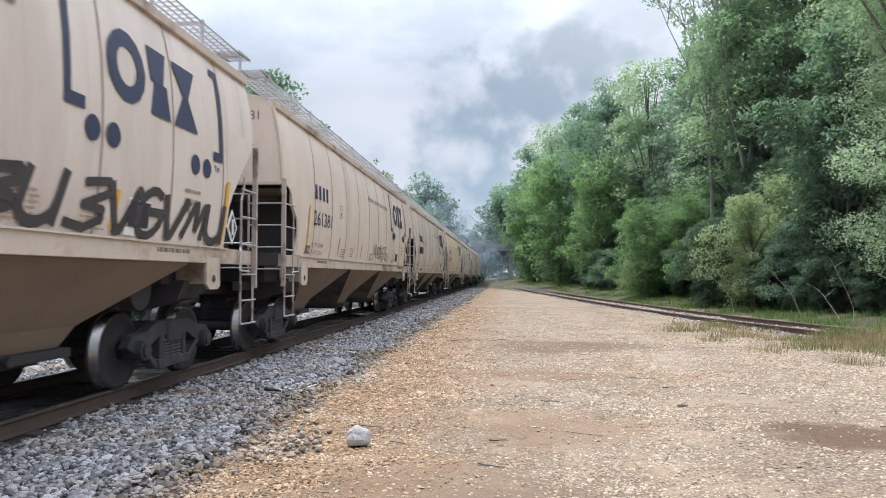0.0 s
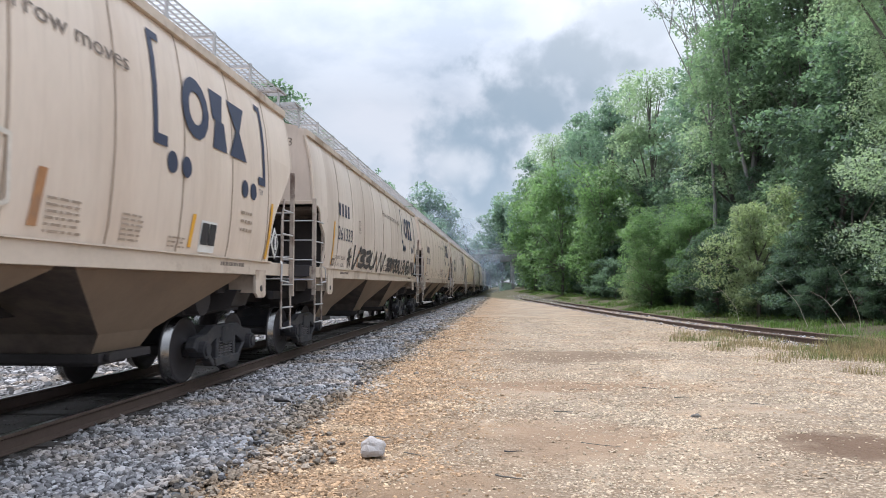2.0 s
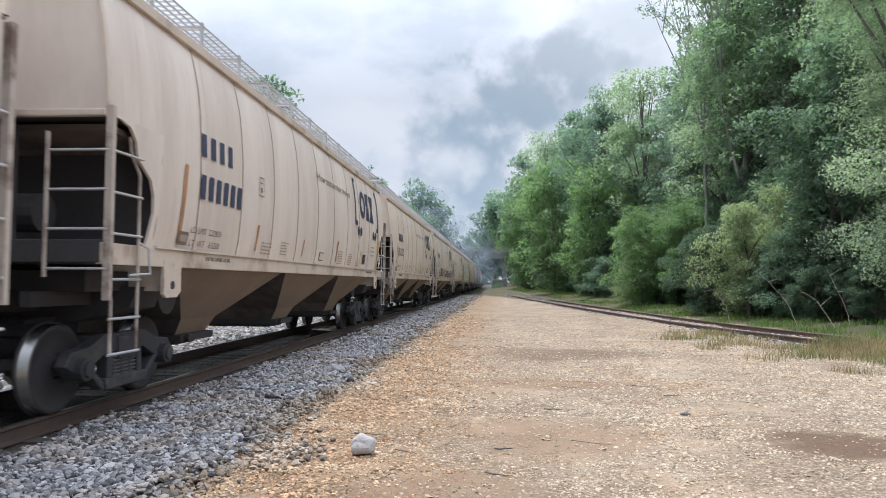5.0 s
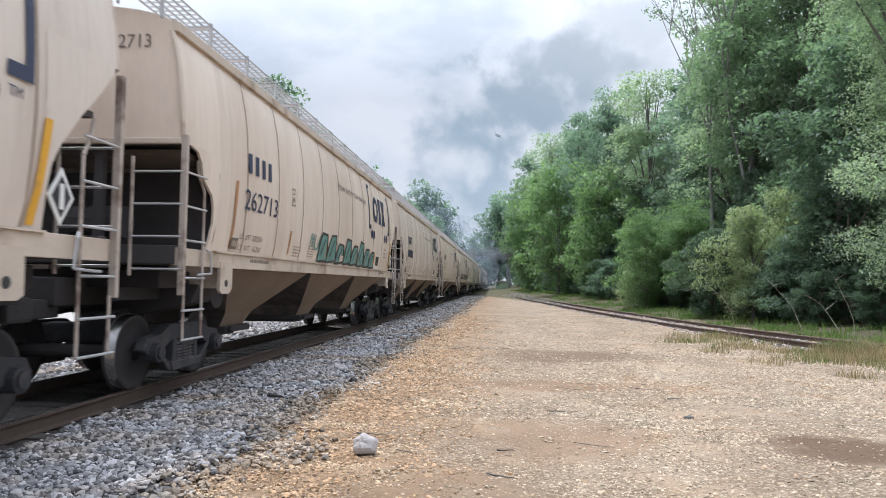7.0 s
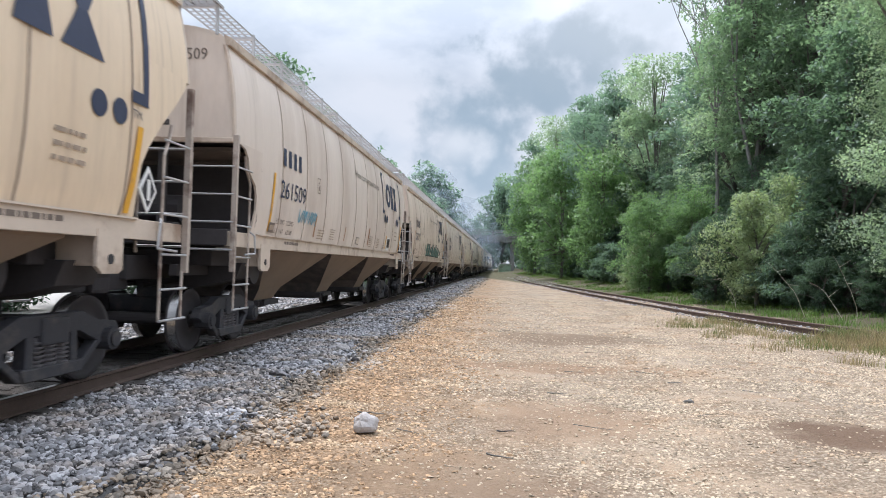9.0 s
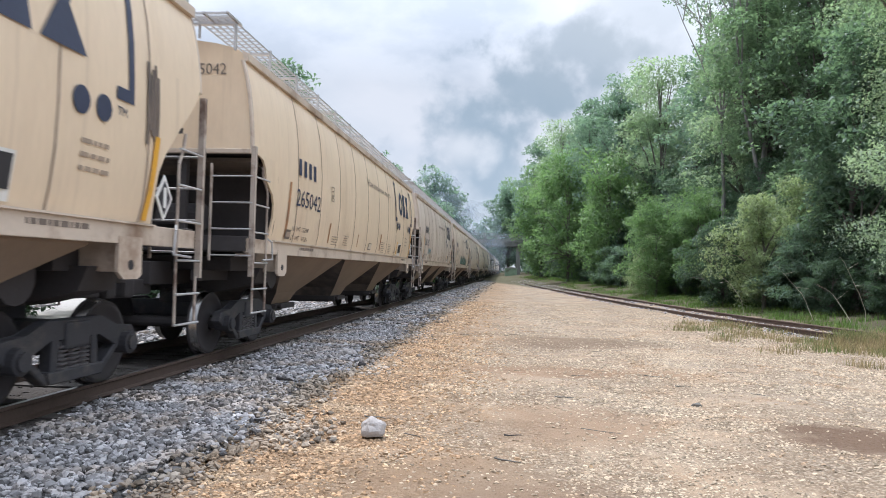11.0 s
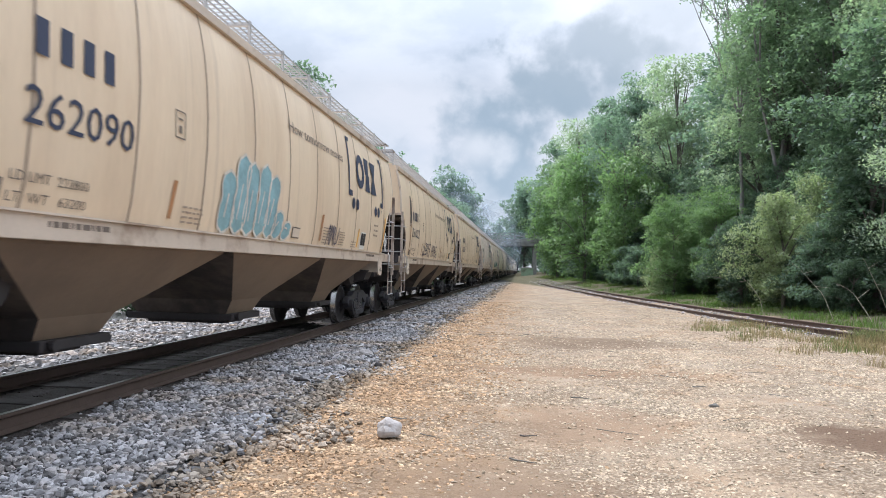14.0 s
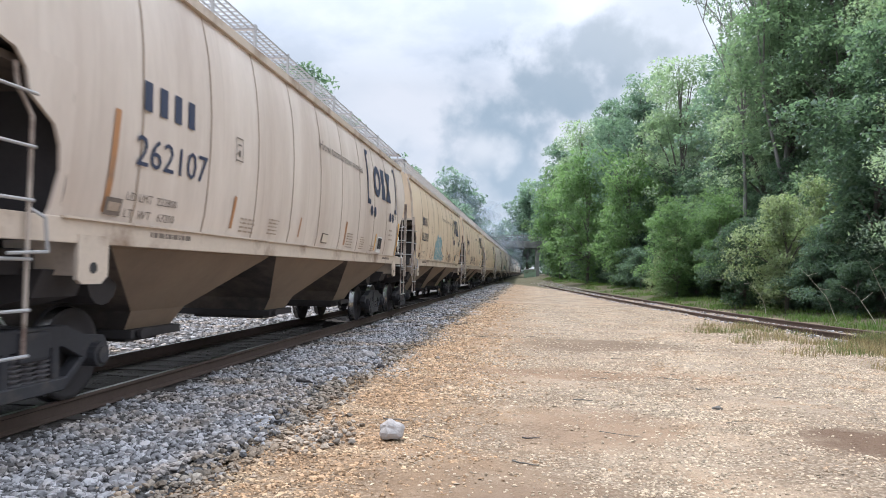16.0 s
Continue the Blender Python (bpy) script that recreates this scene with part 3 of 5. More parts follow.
def sweep(bm, prof, path, off, z):
    """Push a profile (sideways, up) along a path of (x, y) at a sideways offset."""
    rings = []
    for i, p in enumerate(path):
        a, b = Vector(path[max(i - 1, 0)]), Vector(path[min(i + 1, len(path) - 1)])
        t = (b - a).normalized()
        nrm = Vector((t.y, -t.x))
        rings.append([bm.verts.new((p[0] + nrm.x * (off + u), p[1] + nrm.y * (off + u), z + w)) for u, w in prof])
    n = len(prof)
    for r0, r1 in zip(rings[:-1], rings[1:]):
        for i in range(n):
            f = bm.faces.new((r0[i], r0[(i + 1) % n], r1[(i + 1) % n], r1[i]))
            f.material_index = 1 if prof[i][1] > 0.17 and prof[(i + 1) % n][1] > 0.17 else 0
    bm.faces.new(rings[0][::-1])
    bm.faces.new(rings[-1])


def tie_mesh(material):
    bm = B()
    box(bm, (0, 0, -0.09), (2.6, 0.23, 0.18), 0.012)
    me = bpy.data.meshes.new("tie")
    bm.to_mesh(me)
    bm.free()
    me.materials.append(material)
    return me


def track(name, label, path, z, span, tie_z, top):
    t = empty(name, label, "railway track", kind="structure")
    for off in (-0.755, 0.755):
        bm = B()
        sweep(bm, RAIL_PROFILE, path, off, z - 0.172)
        part("rail", bm, RAILM, t, "", False, (top,))
    rs = random.Random(3)
    me = tie_mesh(TIEM)
    acc, i, n = 0.0, 0, 0
    for (x0, y0), (x1, y1) in zip(path[:-1], path[1:]):
        ln = math.hypot(x1 - x0, y1 - y0)
        while acc < ln and n < 290:
            k = acc / ln
            x, y = x0 + (x1 - x0) * k, y0 + (y1 - y0) * k
            if span[0] < y < span[1]:
                tie = new("tie", me)
                tie.parent = t
                tie.matrix_basis = pose(x + rs.uniform(-0.05, 0.05), y, tie_z + rs.uniform(-0.012, 0.012), rs.uniform(-1, 1), 0, -math.degrees(math.atan2(x1 - x0, y1 - y0)) + rs.uniform(-1.5, 1.5))
                n += 1
            acc += 0.54
        acc -= ln
    return t


ground()
ballast()
far_ballast()
gravel()
track("main_track", "main railway track with rusty rails on dark ties", [(TX, y) for y in (-70, -20, 0, 20, 60, 150, 400)], RZ, (-3, 110), RZ - 0.18, RAILTOP)
track("siding_track", "little-used rusty siding track sunk in gravel", [(siding_x(y), y) for y in np.linspace(18.6, 200, 60)], 0.14, (15, 90), -0.03, RAILM)


# ==== train ====
CARLEN, HALF = 18.0, 8.27      # coupler to coupler; half the body between corner posts


def wheelset():
    e = B()
    for s in (-1, 1):
        prof = [(0.0, 0.10), (0.07, 0.10), (0.07, 0.13), (0.03, 0.16), (0.02, 0.36), (0.055, 0.40), (0.06, 0.457), (-0.055, 0.462), (-0.06, 0.49), (-0.085, 0.485), (-0.085, 0.40), (-0.01, 0.36), (-0.01, 0.16), (-0.06, 0.13), (-0.06, 0.09)]
        seg = 28
        rings = []
        for i in range(seg):
            a = 2 * math.pi * i / seg
            rings.append([e.verts.new((s * (0.755 + u), r * math.cos(a), r * math.sin(a))) for u, r in prof])
        for i in range(seg):
            r0, r1 = rings[i], rings[(i + 1) % seg]
            for j in range(len(prof) - 1):
                f = e.faces.new((r0[j], r0[j + 1], r1[j + 1], r1[j]))
                f.material_index = 1 if j == 6 else 0
                f.smooth = True
    rod(e, (-1.05, 0, 0), (1.05, 0, 0), 0.085, 12)
    return e


def side_frame(s):
    """Cast truck side frame with two triangular windows, at the sideways place s."""
    bm = B()
    lo, hi = s - 0.07, s + 0.07
    top = [(-1.15, 0.50), (-1.05, 0.64), (-0.72, 0.66), (-0.45, 0.78), (0.45, 0.78), (0.72, 0.66), (1.05, 0.64), (1.15, 0.50), (1.0, 0.42), (0.72, 0.44), (0.40, 0.60), (-0.40, 0.60), (-0.72, 0.44), (-1.0, 0.42)]
    prism(bm, top, "x", lo, hi)
    prism(bm, [(-0.42, 0.18), (0.42, 0.18), (0.46, 0.30), (-0.46, 0.30)], "x", lo - 0.03, hi + 0.03)
    for q in (-1, 1):
        prism(bm, [(q * 0.70, 0.46), (q * 0.86, 0.50), (q * 0.46, 0.18), (q * 0.34, 0.20)], "x", lo, hi)
        prism(bm, [(q * 0.28, 0.28), (q * 0.38, 0.28), (q * 0.36, 0.66), (q * 0.26, 0.66)], "x", lo, hi)
    bmesh.ops.bevel(bm, geom=list(bm.edges), offset=0.012, segments=1, affect="EDGES", clamp_overlap=True)
    return bm


def spring(s, yy):
    """One coil spring: a ribbed column."""
    bm = B()
    prof, seg = [(0.05, 0.29)], 10
    for k in range(6):
        z = 0.31 + k * 0.042
        prof += [(0.055, z - 0.014), (0.084, z - 0.008), (0.084, z + 0.008), (0.055, z + 0.014)]
    prof.append((0.05, 0.57))
    rings = [[bm.verts.new((s + r * math.cos(2 * math.pi * i / seg), yy + r * math.sin(2 * math.pi * i / seg), z)) for r, z in prof] for i in range(seg)]
    for i in range(seg):
        for j in range(len(prof) - 1):
            bm.faces.new((rings[i][j], rings[i][j + 1], rings[(i + 1) % seg][j + 1], rings[(i + 1) % seg][j]))
    return bm


def truck(car, y0):
    """Two-axle truck; its wheelsets are returned, to be turned."""
    t = new("truck")
    t.parent = car
    t.location = (0, y0, RZ - CARZ)
    sets = []
    for s in (-1, 1):
        part("side_frame", side_frame(s * 1.0), TRUCKM, t, "dusty cast-steel side frame")
        for yy in (-0.18, 0.0, 0.18):
            part("coil_spring", spring(s * 1.0, yy), SPRINGM, t)
        for q in (-0.89, 0.89):
            bm = B()
            rod(bm, (s * 0.93, q, 0.46), (s * 1.15, q, 0.46), 0.125, 14)
            rod(bm, (s * 1.15, q, 0.46), (s * 1.18, q, 0.46), 0.085, 14)
            part("bearing", bm, TRUCKM, t)
    bm = B()
    box(bm, (0, 0, 0.62), (2.2, 0.40, 0.26), 0.03)
    box(bm, (0, 0, 0.90), (0.7, 0.5, 0.36), 0.02)
    for q in (-0.36, 0.36):
        box(bm, (0, q, 0.42), (1.7, 0.08, 0.14), 0.02)
    part("bolster", bm, TRUCKM, t)
    for q in (-0.89, 0.89):
        w = part("wheelset", wheelset(), WHEEL, t, "wheels with bright worn treads on an axle", False, (BRIGHT,))
        w.location = (0, q, 0.457)
        sets.append(w)
    return sets


# half cross-section of the carbody, from the sill up and over: (sideways, up)
SIDE = [(1.52, 1.50), (1.575, 1.75), (1.61, 2.1), (1.63, 2.5), (1.625, 2.9), (1.60, 3.3), (1.56, 3.62), (1.50, 3.92), (1.44, 4.12)]
ROOF = [(1.44, 4.12), (1.40, 4.22), (1.32, 4.28), (1.0, 4.36), (0.5, 4.43), (0.0, 4.46)]


def side_x(z, off=0.0):
    return float(np.interp(z, [p[1] for p in SIDE], [p[0] for p in SIDE])) + off


def loft(bm, prof, y0, y1, close=True):
    full = prof + [(-x, z) for x, z in prof[::-1] if x > 1e-6]
    a = [bm.verts.new((x, y0, z)) for x, z in full]
    b = [bm.verts.new((x, y1, z)) for x, z in full]
    for i in range(len(full) - 1):
        bm.faces.new((a[i], a[i + 1], b[i + 1], b[i])).smooth = True
    return a, b


SEAMS = [-6.16 + 1.471 * k for k in range(10)]


def dent(y):
    """Depth of the side plates beside the weld seams."""
    d = min(abs(y - v) for v in SEAMS)
    return 0.011 * math.exp(-(d / 0.16) ** 2)


def carbody(paint, car):
    """Curved body shell: side plates pulled in at the weld seams, end cut-outs above the trucks, roof."""
    bm = B()
    end, cut = HALF, 1.05
    prof = SIDE + ROOF[1:]
    full = prof + [(-x, z) for x, z in prof[::-1] if x > 1e-6]
    ys = [-end + cut, end - cut]
    for v in SEAMS:
        ys += [v + o for o in (-0.4, -0.2, -0.1, 0.0, 0.1, 0.2, 0.4) if abs(v + o) < end - cut - 0.02]
    ys = sorted(ys)
    rings = []
    for y in ys:
        row = []
        for x, z in full:
            k = dent(y) if abs(x) > 1.42 and abs(y) < end - cut - 0.01 else 0.0
            row.append(bm.verts.new((x - math.copysign(k, x), y, z)))
        rings.append(row)
    for r0, r1 in zip(rings[:-1], rings[1:]):
        for i in range(len(full) - 1):
            bm.faces.new((r0[i], r0[i + 1], r1[i + 1], r1[i])).smooth = True
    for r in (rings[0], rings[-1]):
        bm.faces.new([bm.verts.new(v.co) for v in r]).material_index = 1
    shell = part("body_shell", bm, paint, car, "curved beige painted steel side and roof plates", mats=(GRIME,))
    # upper ends: the shell above the cut-out
    for q in (-1, 1):
        bm = B()
        zb = 2.76 if q < 0 else 3.18
        up = [(side_x(zb), zb)] + [p for p in SIDE if p[1] > zb + 0.02] + ROOF[1:]
        a, b = loft(bm, up, q * (end - cut), q * end)
        bm.faces.new([bm.verts.new(v.co) for v in b])
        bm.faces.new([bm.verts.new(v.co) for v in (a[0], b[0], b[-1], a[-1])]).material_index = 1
        part("end_hood", bm, paint, car, "beige upper end sheet above the corner cut-out", mats=(GRIME,))
        # ledge under the end sheet and rolled corner angles
        bm = B()
        box(bm, (0, q * (end + 0.02), zb + 0.02), (2 * side_x(zb) - 0.06, 0.07, 0.07), 0.012)
        part("end_ledge", bm, SILL, car)
        for s in (-1, 1):
            bm = B()
            zs = [zb + (4.10 - zb) * k / 6 for k in range(7)]
            rings = [[bm.verts.new((s * side_x(z, -0.02) + 0.032 * math.cos(math.pi * j / 3), q * (end + 0.01) + 0.032 * math.sin(math.pi * j / 3), z)) for j in range(6)] for z in zs]
            for r0, r1 in zip(rings[:-1], rings[1:]):
                for j in range(6):
                    bm.faces.new((r0[j], r0[(j + 1) % 6], r1[(j + 1) % 6], r1[j]))
            bm.faces.new(rings[0])
            bm.faces.new(rings[-1])
            part("corner_angle", bm, SILL, car)
    # lobed web plate beside each corner cut-out
    lobe = ((1.50, 0.90), (1.60, 0.93), (1.9, 0.97), (2.1, 0.93), (2.25, 0.85), (2.36, 0.66), (2.42, 0.55), (2.60, 0.50), (2.72, 0.38), (2.78, 0.12))
    slant = ((1.50, 0.93), (1.9, 0.97), (2.1, 0.95), (2.3, 0.84), (2.6, 0.58), (2.9, 0.27), (3.10, 0.08), (3.20, 0.03))
    for q in (-1, 1):
        for s in (-1, 1):
            bm = B()
            lev = lobe if q < 0 else slant
            for (xa, ya), (xb, yb), soft in (((0.001, cut + 0.03), (0.001, None), True), ((0.001, None), (-0.03, None), False), ((-0.03, None), (-0.03, cut + 0.03), False)):
                rows = [[bm.verts.new((s * side_x(z, xx), q * (end - (d if yy is None else yy)), z)) for xx, yy in ((xa, ya), (xb, yb))] for z, d in lev]
                for r0, r1 in zip(rows[:-1], rows[1:]):
                    bm.faces.new((r0[0], r0[1], r1[1], r1[0])).smooth = soft
            bmesh.ops.remove_doubles(bm, verts=bm.verts, dist=0.0005)
            for e in bm.edges:
                e.smooth = len({f.smooth for f in e.link_faces}) == 1 and e.link_faces[0].smooth
            part("corner_web", bm, paint, car, "curved beige web plate beside the corner cut-out")
    # weld seams, slightly uneven
    rs = random.Random(17)
    for y in SEAMS:
        for s in (-1, 1):
            bm = B()
            vs = []
            for x, z in SIDE:
                w = rs.uniform(-0.008, 0.008)
                vs.append([bm.verts.new((s * (x - 0.006 + 0.005 * (j == 1)), y + dy + w, z)) for j, dy in ((0, -0.018), (1, 0.0), (2, 0.018))])
            for r0, r1 in zip(vs[:-1], vs[1:]):
                for j in range(2):
                    bm.faces.new((r0[j], r0[j + 1], r1[j + 1], r1[j]))
            part("weld_seam", bm, SEAM, car)
    # eave rail
    for s in (-1, 1):
        bm = B()
        prism(bm, [(s * 1.425, 4.10), (s * 1.50, 4.10), (s * 1.50, 4.21), (s * 1.40, 4.25)], "y", -end, end)
        part("top_chord", bm, SILL, car, "grey-beige top chord along the roof edge")
    return shell


SEAM = mat("weld_shadow_grime", (0.33, 0.26, 0.20), 0.75, 0, 0.25, 2.0, 30, 0.1, stretch=(1, 1, 0.5))


def underbody(car):
    end = HALF
    # side sills
    for s in (-1, 1):
        bm = B()
        box(bm, (s * 1.55, 0, 1.43), (0.09, 2 * end, 0.21), 0.008)
        box(bm, (s * 1.60, 0, 1.535), (0.05, 2 * end - 2.0, 0.02))
        part("side_sill", bm, SILL, car, "pale beige side sill")
    bm = B()
    box(bm, (0, 0, 1.0), (0.42, 2 * end + 0.3, 0.34), 0.02)
    part("centre_sill", bm, GRIME, car)
    # three hopper bays
    for yc in (-4.35, 0.0, 4.35):
        bm = B()
        t, lo = 2.12, 0.62
        rings = []
        for z, hx, hy in ((1.5, 1.50, t), (1.30, 1.46, t - 0.12), (0.62, 0.86, lo), (0.38, 0.72, 0.52)):
            rings.append([bm.verts.new((sx * hx, yc + sy * hy, z)) for sx, sy in ((-1, -1), (1, -1), (1, 1), (-1, 1))])
        for r0, r1 in zip(rings[:-1], rings[1:]):
            for i in range(4):
                # Slopes facing along the track: soot and their shade, both by colour.
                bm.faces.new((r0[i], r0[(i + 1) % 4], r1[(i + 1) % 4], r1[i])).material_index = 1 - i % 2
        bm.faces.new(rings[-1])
        part("hopper_bay", bm, UNDER, car, "grimy beige discharge hopper with sooty cross slopes darkened for shade", mats=(SOOT_SHADE,))
        bm = B()
        box(bm, (0, yc, 0.35), (1.7, 1.15, 0.10), 0.01)
        box(bm, (0.0, yc, 0.28), (1.3, 0.7, 0.08), 0.01)
        for s in (-1, 1):
            rod(bm, (s * 0.6, yc - 0.45, 0.36), (s * 0.92, yc - 0.45, 0.36), 0.03)
            rod(bm, (s * 0.88, yc - 0.45, 0.36), (s * 0.93, yc - 0.45, 0.36), 0.06, 10)
        part("outlet_gate", bm, GRIME, car)
    for q in (-1, 1):
        # sloped end sheet and dark end bulkhead
        bm = B()
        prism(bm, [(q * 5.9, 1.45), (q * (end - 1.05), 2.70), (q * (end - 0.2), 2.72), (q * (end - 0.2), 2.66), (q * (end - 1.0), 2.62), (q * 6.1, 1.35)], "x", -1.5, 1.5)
        part("end_slope_sheet", bm, SOOT_SHADE, car, "sooty brown sloped end sheet")
        bm = B()
        box(bm, (0, q * (end - 0.05), 1.45), (3.1, 0.16, 0.22), 0.01)
        box(bm, (0, q * (end - 0.55), 1.36), (2.9, 1.0, 0.05))
        part("end_sill", bm, GRIME, car)
        for s in (-0.55, 0.55):
            bm = B()
            prism(bm, [(q * (end - 0.15), 1.5), (q * (end - 0.05), 1.5), (q * (end - 0.05), 2.7), (q * (end - 0.15), 2.7)], "x", s - 0.05, s + 0.05)
            part("end_post", bm, GRIME, car)
        bm = B()
        box(bm, (0, q * (end - 1.2), 1.16), (2.3, 1.5, 0.22), 0.02)
        part("end_underframe", bm, GRIME, car)
        for xx in (-0.75, 0.75):
            bm = B()
            box(bm, (xx, q * (end - 0.9), 0.98), (0.12, 1.6, 0.16), 0.01)
            part("stringer", bm, GRIME, car)
        bm = B()
        prism(bm, [(-1.35, 1.10), (1.35, 1.10), (1.25, 0.86), (0.6, 0.70), (-0.6, 0.70), (-1.25, 0.86)], "y", q * 6.84 - 0.30, q * 6.84 + 0.30)
        part("body_bolster", bm, GRIME, car)
        bm = B()
        for xx in (-0.55, 0.0, 0.55):
            rod(bm, (xx, q * 5.2, 0.86), (xx * 0.6, q * 7.6, 0.72), 0.035, 6)
        rod(bm, (-0.9, q * 5.75, 0.80), (0.9, q * 5.75, 0.80), 0.05, 8)
        box(bm, (0.35, q * 5.45, 1.02), (0.5, 0.75, 0.36), 0.06)
        part("brake_rigging", bm, GRIME, car)
        bm = B()
        rod(bm, (-1.1, q * 5.9, 0.99), (1.1, q * 5.9, 0.99), 0.25, 14)
        part("air_reservoir", bm, GRIME, car)
        bm = B()
        rod(bm, (0.1, q * (end - 0.35), 1.85), (0.75, q * (end - 0.35), 1.85), 0.2, 14)
        part("brake_reservoir", bm, GRIME, car)
        for s in (-1, 1):
            # bolster web and jacking plate
            bm = B()
            prism(bm, [(q * 6.62, 1.40), (q * 7.05, 1.40), (q * 7.05, 1.02), (q * 6.98, 0.98), (q * 6.72, 0.98), (q * 6.62, 1.05)], "x", s * 1.585 - 0.02, s * 1.585 + 0.02)
            box(bm, (s * 1.2, q * 6.84, 1.2), (0.7, 0.28, 0.3), 0.01)
            pl = part("jacking_plate", bm, SILL, car, "pale jacking plate with a hole")
            bm = B()
            rod(bm, (s * 1.60, q * 6.84, 1.12), (s * 1.612, q * 6.84, 1.12), 0.05, 12)
            part("hole", bm, BLACKP, pl)
        bm = B()
        box(bm, (0, q * (end + 0.30), 0.80), (0.24, 0.75, 0.22), 0.03)
        box(bm, (0.04, q * (end + 0.64), 0.80), (0.34, 0.24, 0.28), 0.05)
        part("coupler", bm, GRIME, car)


def ladders(car):
    end = HALF
    for q in (-1, 1):
        for s in (-1, 1):
            lad = new("ladder")
            lad.parent = car
            top = 2.85 if q < 0 else 3.12
            xo = s * 1.64
            # corner post
            bm = B()
            prism(bm, [(xo - 0.035, q * (end - 0.02)), (xo + 0.035, q * (end - 0.02)), (xo + 0.035, q * (end + 0.04)), (xo - 0.035, q * (end + 0.04))], "z", 0.98, top)
            part("corner_post", bm, LADDER, lad, "beige angle-iron corner post")
            bm = B()
            ys = q * (end - 0.56)
            pts = [(xo, ys, 0.45), (xo, ys, 2.25), (xo - s * 0.02, q * (end - 0.42), 2.45), (xo - s * 0.02, q * (end - 0.38), 2.62)]
            tube(bm, pts, 0.018)
            rod(bm, (xo, q * (end - 0.06), 0.45), (xo, q * (end - 0.06), 1.0), 0.018)
            part("side_stile", bm, LADDER, lad)
            for z in (0.46, 0.80, 1.18, 1.62, 2.02, 2.42):
                bm = B()
                rod(bm, (xo + s * 0.02, q * (end + 0.01), z), (xo + s * 0.02, q * (end - 0.58), z), 0.014)
                part("side_rung", bm, GALV, lad)
            for z in (1.28, 1.66, 2.04, 2.42):
                bm = B()
                rod(bm, (xo, q * (end + 0.03), z), (xo - s * 0.62, q * (end + 0.03), z), 0.014)
                part("end_rung", bm, GALV, lad)
            bm = B()
            rod(bm, (xo - s * 0.62, q * (end + 0.03), 1.2), (xo - s * 0.62, q * (end + 0.03), 2.6), 0.022)
            part("end_stile", bm, LADDER, lad)
            bm = B()
            tube(bm, [(xo, q * (end - 0.58), 1.56), (xo + s * 0.05, q * (end - 0.68), 1.50), (xo + s * 0.05, q * (end - 0.72), 1.24), (xo + s * 0.05, q * (end - 0.3), 1.22)], 0.014)
            part("grab_iron", bm, GALV, lad)


def walkway(car):
    """Grated running boards on the roof with hand rails and a row of hatches between them."""
    end = HALF
    for s in (-1, 1):
        w = new("running_board")
        w.parent = car
        bm = B()
        for k in range(6):
            x = s * (0.80 + 0.106 * k)
            box(bm, (x, 0, 4.63), (0.010, 2 * end + 0.5, 0.028))
        n = 120
        for k in range(n + 1):
            y = -end - 0.25 + k * (2 * end + 0.5) / n
            box(bm, (s * 1.065, y, 4.63), (0.54, 0.008, 0.018))
        part("grating", bm, GALV, w, "open steel grating")
        for k in range(13):
            y = -end - 0.1 + k * (2 * end + 0.2) / 12
            bm = B()
            box(bm, (s * 1.34, y, 4.44), (0.03, 0.05, 0.44))
            box(bm, (s * 1.02, y, 4.60), (0.62, 0.05, 0.03))
            rod(bm, (s * 0.8, y, 4.40), (s * 0.8, y, 4.67), 0.02)
            part("bracket", bm, GALV, w)
    bm = B()
    box(bm, (0, 0, 4.55), (0.6, 2 * end - 1.2, 0.12), 0.02)
    part("hatch_coaming", bm, SILL, car)
    for k in range(5):
        bm = B()
        box(bm, (0, -6.0 + 3.0 * k, 4.64), (0.72, 2.8, 0.07), 0.02)
        part("roof_hatch", bm, SILL, car)


def end_platform_board(car):
    for q in (-1, 1):
        bm = B()
        for k in range(9):
            box(bm, (-1.36 + 0.34 * k, q * (HALF + 0.22), 4.63), (0.03, 0.5, 0.03))
        for k in range(4):
            box(bm, (0, q * (HALF + 0.05 + 0.13 * k), 4.63), (2.76, 0.02, 0.03))
        part("end_running_board", bm, GALV, car)


MARK_DY = 0.25


def flat(bm, pts, off=0.012):
    """A flat mark of (along, up) points laid on the curved side."""
    bm.faces.new([bm.verts.new((side_x(z, off), y + MARK_DY, z)) for y, z in pts])
    return bm


def bar(bm, y0, y1, z0, z1, off=0.012, lean=0.0):
    n = max(1, int((z1 - z0) / 0.25))
    for k in range(n):
        a, b = z0 + (z1 - z0) * k / n, z0 + (z1 - z0) * (k + 1) / n
        la, lb = lean * k / n, lean * (k + 1) / n
        flat(bm, [(y0 + la, a), (y1 + la, a), (y1 + lb, b), (y0 + lb, b)], off)
    return bm


def ring(bm, yc, zc, ry, rz, thick, seg=14, gap=0):
    for i in range(seg - gap):
        a0, a1 = (2 * math.pi * (i + gap / 2) / seg, 2 * math.pi * (i + 1 + gap / 2) / seg)
        p = lambda a, k: (yc + (ry - k * thick) * math.cos(a), zc + (rz - k * thick * 1.0) * math.sin(a))
        flat(bm, [p(a0, 0), p(a1, 0), p(a1, 1), p(a0, 1)])


